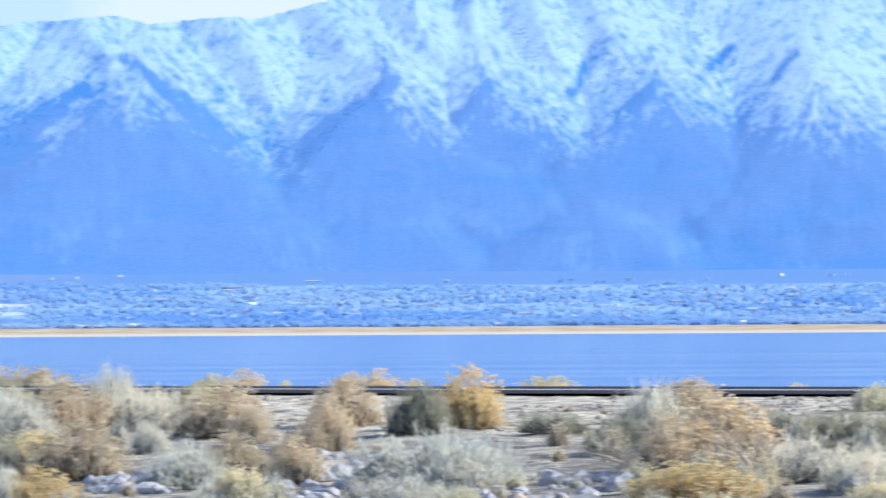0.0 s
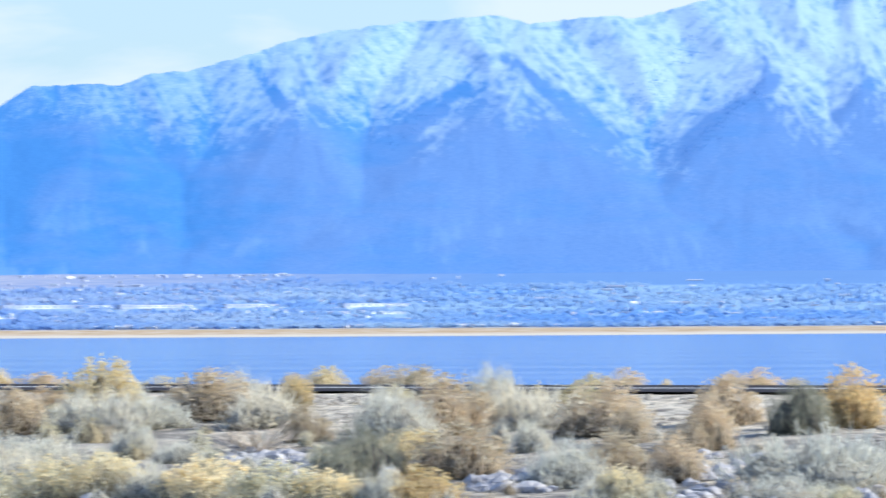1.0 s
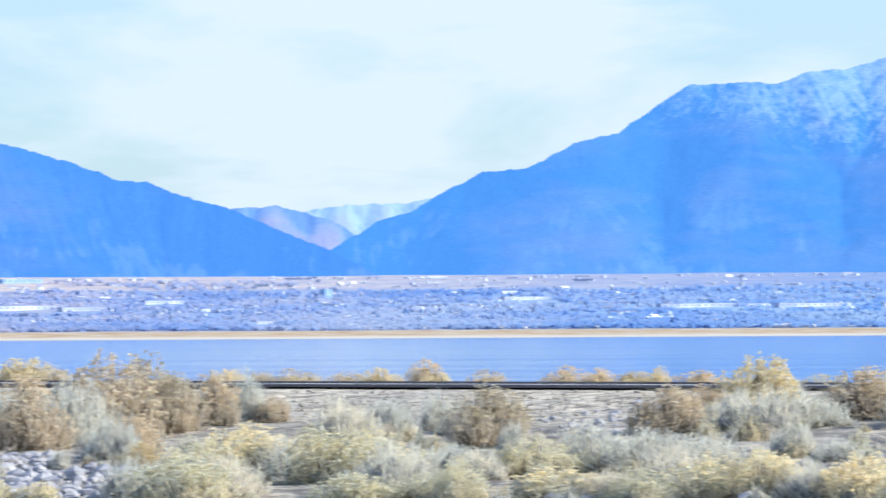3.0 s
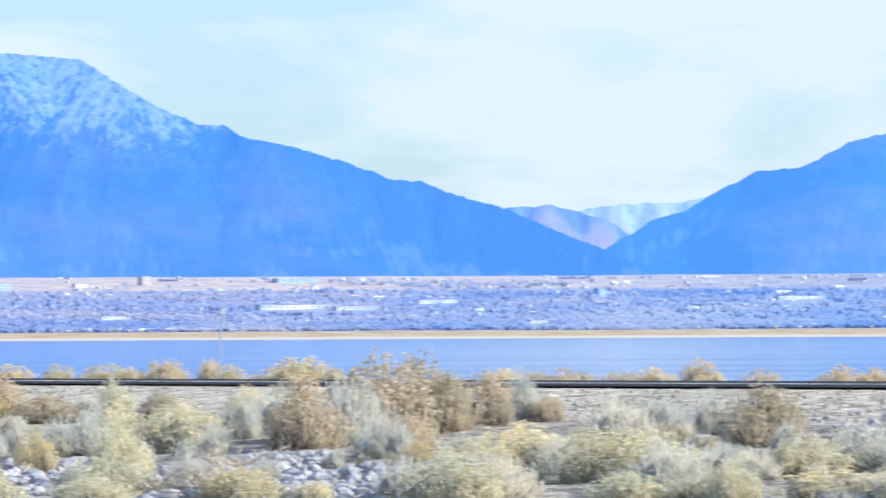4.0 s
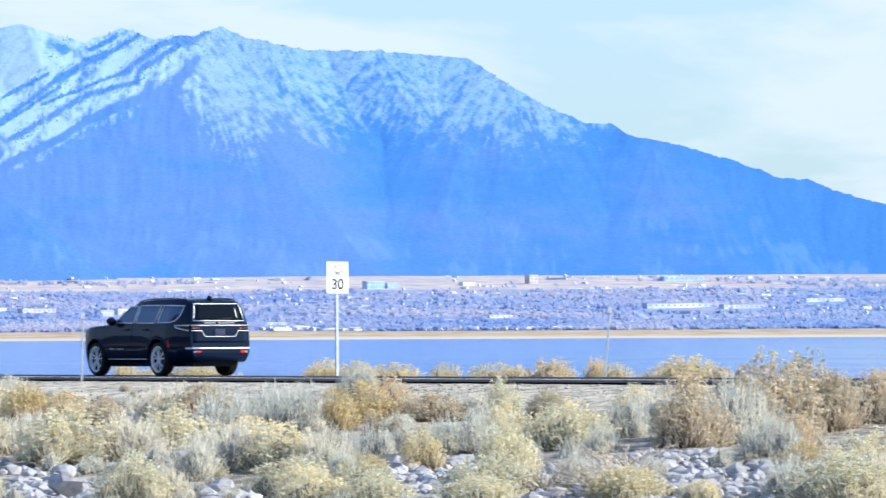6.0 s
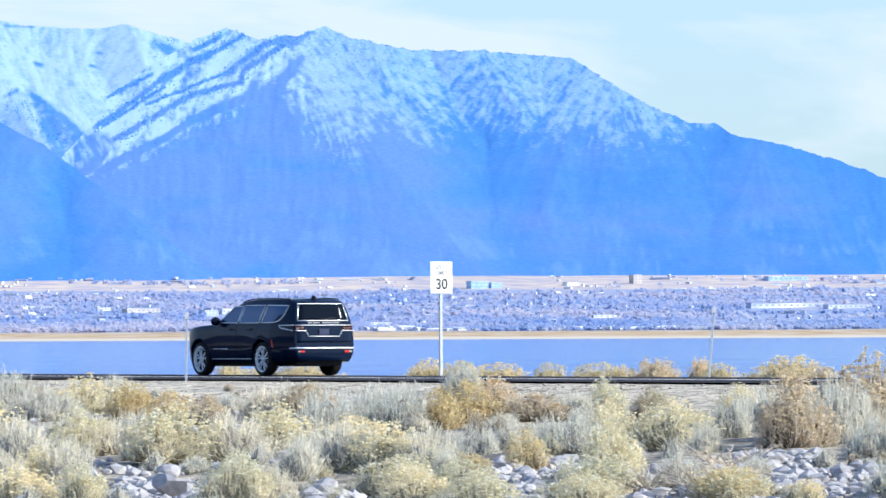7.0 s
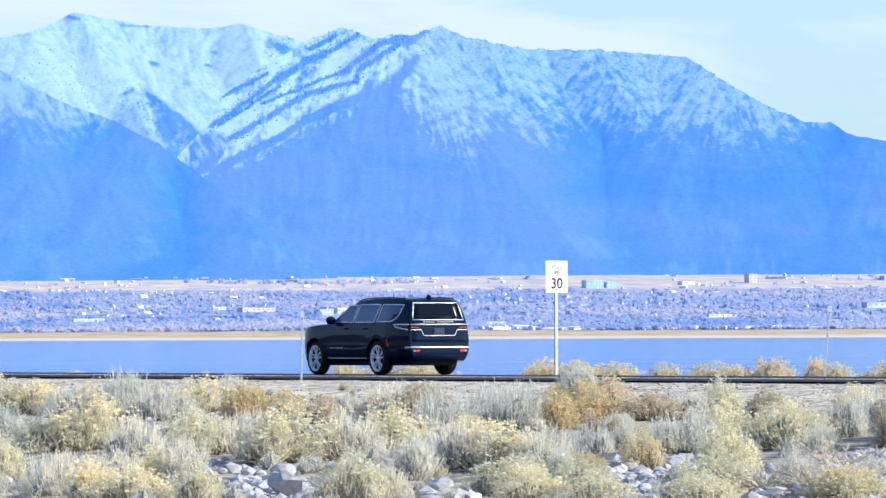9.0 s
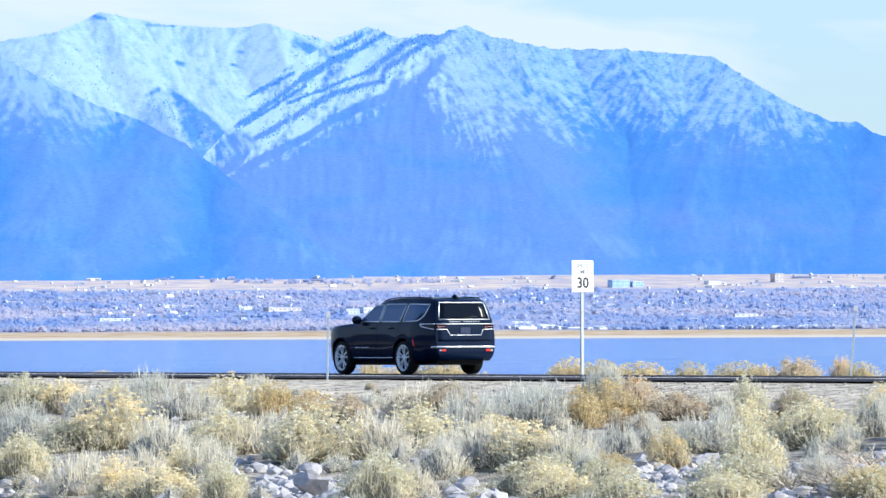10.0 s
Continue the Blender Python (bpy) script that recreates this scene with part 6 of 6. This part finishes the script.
for side in (1, -1):
    for k, corners in enumerate(DOORS):
        door = part("door", side_patch(corners, side, 0.004, 10, 10, 0.008), m_paint, car, smooth=True)
        hx = -0.02 + 0.14 if k == 0 else -1.0 + 0.16
        bm = bmesh.new()
        tube(bm, [(hx, side * (half_w(hx, 1.13) + 0.008), 1.13), (hx + 0.03, side * (half_w(hx, 1.13) + 0.045), 1.135), (hx + 0.20, side * (half_w(hx, 1.13) + 0.045), 1.135), (hx + 0.23, side * (half_w(hx, 1.13) + 0.008), 1.13)], 0.016, 8)
        part("handle", bm, m_trim, door, "black door handle", smooth=True)
    for k, corners in enumerate(WINDOWS):
        win = part("window", side_patch(corners, side, 0.007, 12, 10, 0.01, float(k == 2)), m_sideglass, car, "tinted side window", smooth=True)
        bm = bmesh.new()
        loop = dense([*corners, corners[0]], 5)[:-1]
        if k == 2:
            (ax, az_), (bx, bz), (cx, cz) = loop[3], loop[5], loop[8]
            bow = [((1 - q) ** 2 * ax + 2 * q * (1 - q) * bx + q * q * cx, (1 - q) ** 2 * az_ + 2 * q * (1 - q) * bz + q * q * cz) for q in np.linspace(0, 1, 8)]
            loop = loop[:3] + bow + loop[9:]
        tube(bm, side_line(loop, side, 0.012), 0.014, 6, True)
        part("trim", bm, m_chrome, win, "chrome window surround", smooth=True)
    bm = bmesh.new()
    tube(bm, side_line(dense([(1.2, 0.41), (-0.75, 0.41)], 8), side, 0.008), 0.011, 6)
    part("sill_strip", bm, m_chrome, car, "chrome sill strip", smooth=True)
    for k in range(13):
        if k == 5:
            continue
        x0 = 1.05 - k * 0.052
        bm = bmesh.new()
        tube(bm, side_line([(x0, 0.66), (x0 - 0.034, 0.66)], side, 0.01), 0.010, 5)
        part("badge", bm, m_chrome, car, "small chrome badge bar")
    for ax in AXLES:
        bm = bmesh.new()
        arc = [(ax + (ARCH_R + 0.012) * math.cos(a), HUB_Z + (ARCH_R + 0.012) * math.sin(a)) for a in np.linspace(math.radians(-4), math.radians(184), 26)]
        tube(bm, side_line(arc, side, -0.004), 0.026, 6)
        part("arch_trim", bm, m_paint, car, smooth=True)
    bm = side_patch(((2.44, 0.62), (2.38, 0.62), (2.38, 0.80), (2.44, 0.80)), side, 0.006, 2, 3)
    part("side_marker", bm, m_reflect, car, "red side marker")
    bm = side_patch(((-1.86, 0.70), (-1.92, 0.68), (-1.86, 0.86), (-1.81, 0.88)), side, 0.006, 2, 3)
    part("side_marker", bm, m_reflect, car, "red side marker")
    # door mirror
    bm = bmesh.new()
    bmesh.ops.create_uvsphere(bm, u_segments=14, v_segments=10, radius=1.0)
    for v in bm.verts:
        v.co = Vector((0.86 + 0.085 * v.co.x, side * (1.10 + 0.135 * v.co.y), 1.335 + 0.105 * v.co.z))
    mirror = part("mirror", bm, m_paint, car, smooth=True)
    bm = bmesh.new()
    tube(bm, [(0.84, side * 0.94, 1.27), (0.86, side * 1.06, 1.285)], 0.03, 8)
    part("mirror_arm", bm, m_chrome, mirror, smooth=True)
    # roof rail
    bm = bmesh.new()
    rail = [(x, side * 0.70, top_z(x) + 0.016) for x in np.linspace(-2.2, 0.1, 16)]
    tube(bm, [(-2.26, side * 0.70, top_z(-2.26) - 0.01), *rail, (0.26, side * 0.70, top_z(0.26) - 0.01)], 0.016, 8)
    part("roof_rail", bm, m_trim, car, smooth=True)
    # headlamp
    bm = side_patch(((2.78, 0.98), (2.50, 1.0), (2.50, 1.08), (2.74, 1.06)), side, 0.008, 5, 3)
    part("headlamp", bm, m_clear, car, "clear headlamp")
    # tail lamp: flank and tail
    lamp = part("tail_lamp", side_patch(((-2.22, 1.185), (-2.70, 1.10), (-2.70, 1.215), (-2.16, 1.215)), side, 0.008, 6, 3), m_trim, car, "dark wraparound tail lamp", smooth=True)
    bm = bmesh.new()
    tube(bm, side_line(dense([(-2.71, 1.225), (-2.13, 1.225), (-2.20, 1.165), (-2.71, 1.095)], 6), side, 0.012), 0.014, 6)
    part("trim", bm, m_chrome, lamp, smooth=True)
    bm = bmesh.new()
    box(bm, rear_x(1.16) - 0.02, rear_x(1.16) + 0.02, side * 0.60, side * 0.86, 1.11, 1.205, 0.008)
    part("lens", bm, m_lampred, lamp, "dark red lamp lens")
    bm = bmesh.new()
    for k in range(4):
        box(bm, rear_x(1.16) - 0.026, rear_x(1.16) - 0.015, side * (0.63 + 0.06 * k), side * (0.66 + 0.06 * k), 1.15, 1.165)
    part("lens", bm, m_clear, lamp, "small bright lamp elements")
    bm = bmesh.new()
    box(bm, rear_x(0.58) - 0.012, rear_x(0.58) + 0.03, side * 0.62, side * 0.75, 0.565, 0.61, 0.006)
    part("reflector", bm, m_reflect, car, "red bumper reflector")
    bm = bmesh.new()
    box(bm, rear_x(0.58) - 0.010, rear_x(0.58) + 0.03, side * 0.76, side * 0.82, 0.57, 0.605, 0.006)
    part("reverse_lamp", bm, m_clear, car, "clear reversing lamp")

# tail: glass, chrome, plate
def tail_patch(y0, y1, z0, z1, narrow, off, ny=8, nz=6):
    bm = bmesh.new()
    g = []
    for j in range(nz + 1):
        z = z0 + (z1 - z0) * j / nz
        k = 1 - narrow * j / nz
        g.append([bm.verts.new((rear_x(z) - off, (y0 + (y1 - y0) * i / ny) * k, z)) for i in range(ny + 1)])
    for j in range(nz):
        for i in range(ny):
            bm.faces.new((g[j][i], g[j][i + 1], g[j + 1][i + 1], g[j + 1][i]))
    ext = bmesh.ops.extrude_edge_only(bm, edges=[e for e in bm.edges if e.is_boundary])
    for v in ext["geom"]:
        if isinstance(v, bmesh.types.BMVert):
            v.co.x += 0.012
    return bm


def tail_line(pts, off):
    return [(rear_x(z) - off, y, z) for y, z in pts]


tailgate = part("tailgate", tail_patch(-0.84, 0.84, 0.80, 1.31, 0.02, 0.006, 10, 8), m_paint, car, smooth=True)
rear_window = part("rear_window", tail_patch(-0.76, 0.76, 1.345, 1.735, 0.15, 0.008), m_glass, car, "tinted rear window", smooth=True)
bm = bmesh.new()
tube(bm, tail_line(dense([(-0.78, 1.335), (0.78, 1.335), (0.67, 1.745), (-0.67, 1.745), (-0.78, 1.335)], 5)[:-1], 0.014), 0.013, 6, True)
part("trim", bm, m_chrome, rear_window, "chrome rear window surround", smooth=True)
bm = bmesh.new()
tube(bm, tail_line([(0.10, 1.36), (-0.28, 1.40), (-0.42, 1.395)], 0.03), [0.02, 0.014, 0.008], 6)
part("wiper", bm, m_trim, rear_window, smooth=True)
bm = bmesh.new()
tube(bm, tail_line(dense([(-0.88, 1.225), (0.88, 1.225)], 6), 0.02), 0.012, 6)
part("chrome_bar", bm, m_chrome, tailgate, "chrome bar across the tailgate", smooth=True)
bm = bmesh.new()
tube(bm, tail_line(dense([(-0.88, 1.095), (-0.56, 1.095), (-0.47, 0.955), (0.47, 0.955), (0.56, 1.095), (0.88, 1.095)], 4), 0.02), 0.011, 6)
part("chrome_bar", bm, m_chrome, tailgate, "chrome outline round the plate recess", smooth=True)
for k in range(13):
    if k == 5:
        continue
    y0 = 0.46 - k * 0.073
    bm = bmesh.new()
    box(bm, rear_x(1.285) - 0.02, rear_x(1.285) - 0.004, y0 - 0.042, y0, 1.270, 1.298)
    part("badge", bm, m_chrome, tailgate, "small chrome badge bar")
bm = bmesh.new()
box(bm, rear_x(1.05) - 0.03, rear_x(1.05) - 0.008, -0.155, 0.155, 0.985, 1.135, 0.006)
plate = part("number_plate", bm, m_plate, tailgate, "blue-grey number plate")
bm = bmesh.new()
for k in range(6):
    box(bm, rear_x(1.05) - 0.034, rear_x(1.05) - 0.031, -0.125 + 0.042 * k, -0.10 + 0.042 * k, 1.035, 1.09)
part("lettering_bar", bm, m_platebar, plate)
bm = bmesh.new()
tube(bm, [(-2.62, half_w(-2.62, 0.67) + 0.005, 0.665), (-2.76, half_w(-2.76, 0.67), 0.668), *tail_line(dense([(0.85, 0.67), (-0.85, 0.67)], 6), 0.018), (-2.76, -half_w(-2.76, 0.67), 0.668), (-2.62, -half_w(-2.62, 0.67) - 0.005, 0.665)], 0.024, 8)
part("bumper_strip", bm, m_chrome, car, "chrome strip along the rear bumper", smooth=True)
bm = bmesh.new()
tube(bm, [(-2.10, 0, 1.86), (-2.16, 0, 1.915), (-2.26, 0, 1.90), (-2.30, 0, 1.845)], [0.05, 0.04, 0.03, 0.03], 8)
part("antenna_fin", bm, m_trim, car, smooth=True)
# windscreen
bm = bmesh.new()
g = []
for j in range(7):
    x = 0.94 - 0.68 * j / 6
    wy = half_w(x, top_z(x)) - 0.10
    g.append([bm.verts.new((x, wy * (i / 4 - 1), top_z(x) + 0.03 * (1 - (i / 4 - 1) ** 2) + 0.012)) for i in range(9)])
for j in range(6):
    for i in range(8):
        bm.faces.new((g[j][i], g[j][i + 1], g[j + 1][i + 1], g[j + 1][i]))
bmesh.ops.solidify(bm, geom=bm.faces[:], thickness=0.006)
part("windscreen", bm, m_glass, car, "tinted windscreen", smooth=True)
# grille
bm = bmesh.new()
for k in range(7):
    box(bm, 2.86, 2.93, -0.52 + 0.15 * k, -0.40 + 0.15 * k, 0.80, 1.02, 0.01)
part("grille", bm, m_trim, car, "black slotted grille")


def lathe(profile, seg=48):
    """Turn (radius, y) round the wheel's axle, which lies along y."""
    bm = bmesh.new()
    rings = [[bm.verts.new((r * math.cos(2 * math.pi * k / seg), y, r * math.sin(2 * math.pi * k / seg))) for k in range(seg)] for r, y in profile]
    for a, c in zip(rings, rings[1:]):
        for k in range(seg):
            bm.faces.new((a[k], a[(k + 1) % seg], c[(k + 1) % seg], c[k]))
    return bm


def wheel(x, side):
    root = part("wheel", lathe([(0.03, -0.02), (0.10, -0.02), (0.27, -0.05)]), m_trim, car, smooth=True)
    root.matrix_basis = Matrix.Translation((x, side * 0.93, HUB_Z)) @ Matrix.Diagonal((1, side, 1, 1))
    part("tyre", lathe([(0.312, 0.085), (0.335, 0.112), (0.375, 0.115), (0.400, 0.09), (0.408, 0.05), (0.408, -0.10), (0.39, -0.14), (0.29, -0.14)]), m_rubber, root, "black rubber tyre", smooth=True)
    part("rim", lathe([(0.280, 0.03), (0.292, 0.085), (0.312, 0.102), (0.324, 0.094), (0.316, 0.06)]), m_alloy, root, "bright machined alloy rim", smooth=True)
    for k in range(10):
        a = 2 * math.pi * k / 10 + (0.09 if k % 2 else -0.09)
        bm = bmesh.new()
        box(bm, 0.05, 0.298, 0.045, 0.075, -0.012, 0.012, 0.003)
        for v in bm.verts:
            v.co.y += 0.02 * (v.co.x / 0.27)
            v.co.z *= 0.8 + 1.5 * v.co.x
        sp = part("spoke", bm, m_alloy, root)
        sp.matrix_basis = Euler((0, a, 0)).to_matrix().to_4x4()
    part("hub_cap", lathe([(0.001, 0.085), (0.045, 0.083), (0.06, 0.06), (0.06, 0.02)], 24), m_alloy, root, smooth=True)
    return root


for ax in AXLES:
    for side in (1, -1):
        wheel(ax, side)

# draw the tail in a little behind the rear axle
for o in car.children_recursive:
    if o.name.split(".")[0] in ("wheel", "tyre", "rim", "spoke", "hub_cap"):
        continue
    for v in o.data.vertices:
        if v.co.x < -1.7:
            v.co.y *= 1 - 0.085 * min(1.0, -1.7 - v.co.x)
            if v.co.z < 0.6 and v.co.x < -2.3:
                v.co.y *= 1 - 0.16 * (min(1.0, (0.6 - v.co.z) / 0.28)) ** 2
            v.co.x = -1.7 + 0.825 * (v.co.x + 1.7)

cx, cy = spot(radians(19.37), 80.9)
car.matrix_basis = Matrix.Translation((cx + NX * 1.04 - UX * 0.24, cy + NY * 1.04 - UY * 0.24, 0.0)) @ Euler((0, 0, HEADING - radians(3.5))).to_matrix().to_4x4() @ Matrix.Diagonal((0.966, 1, 1, 1))
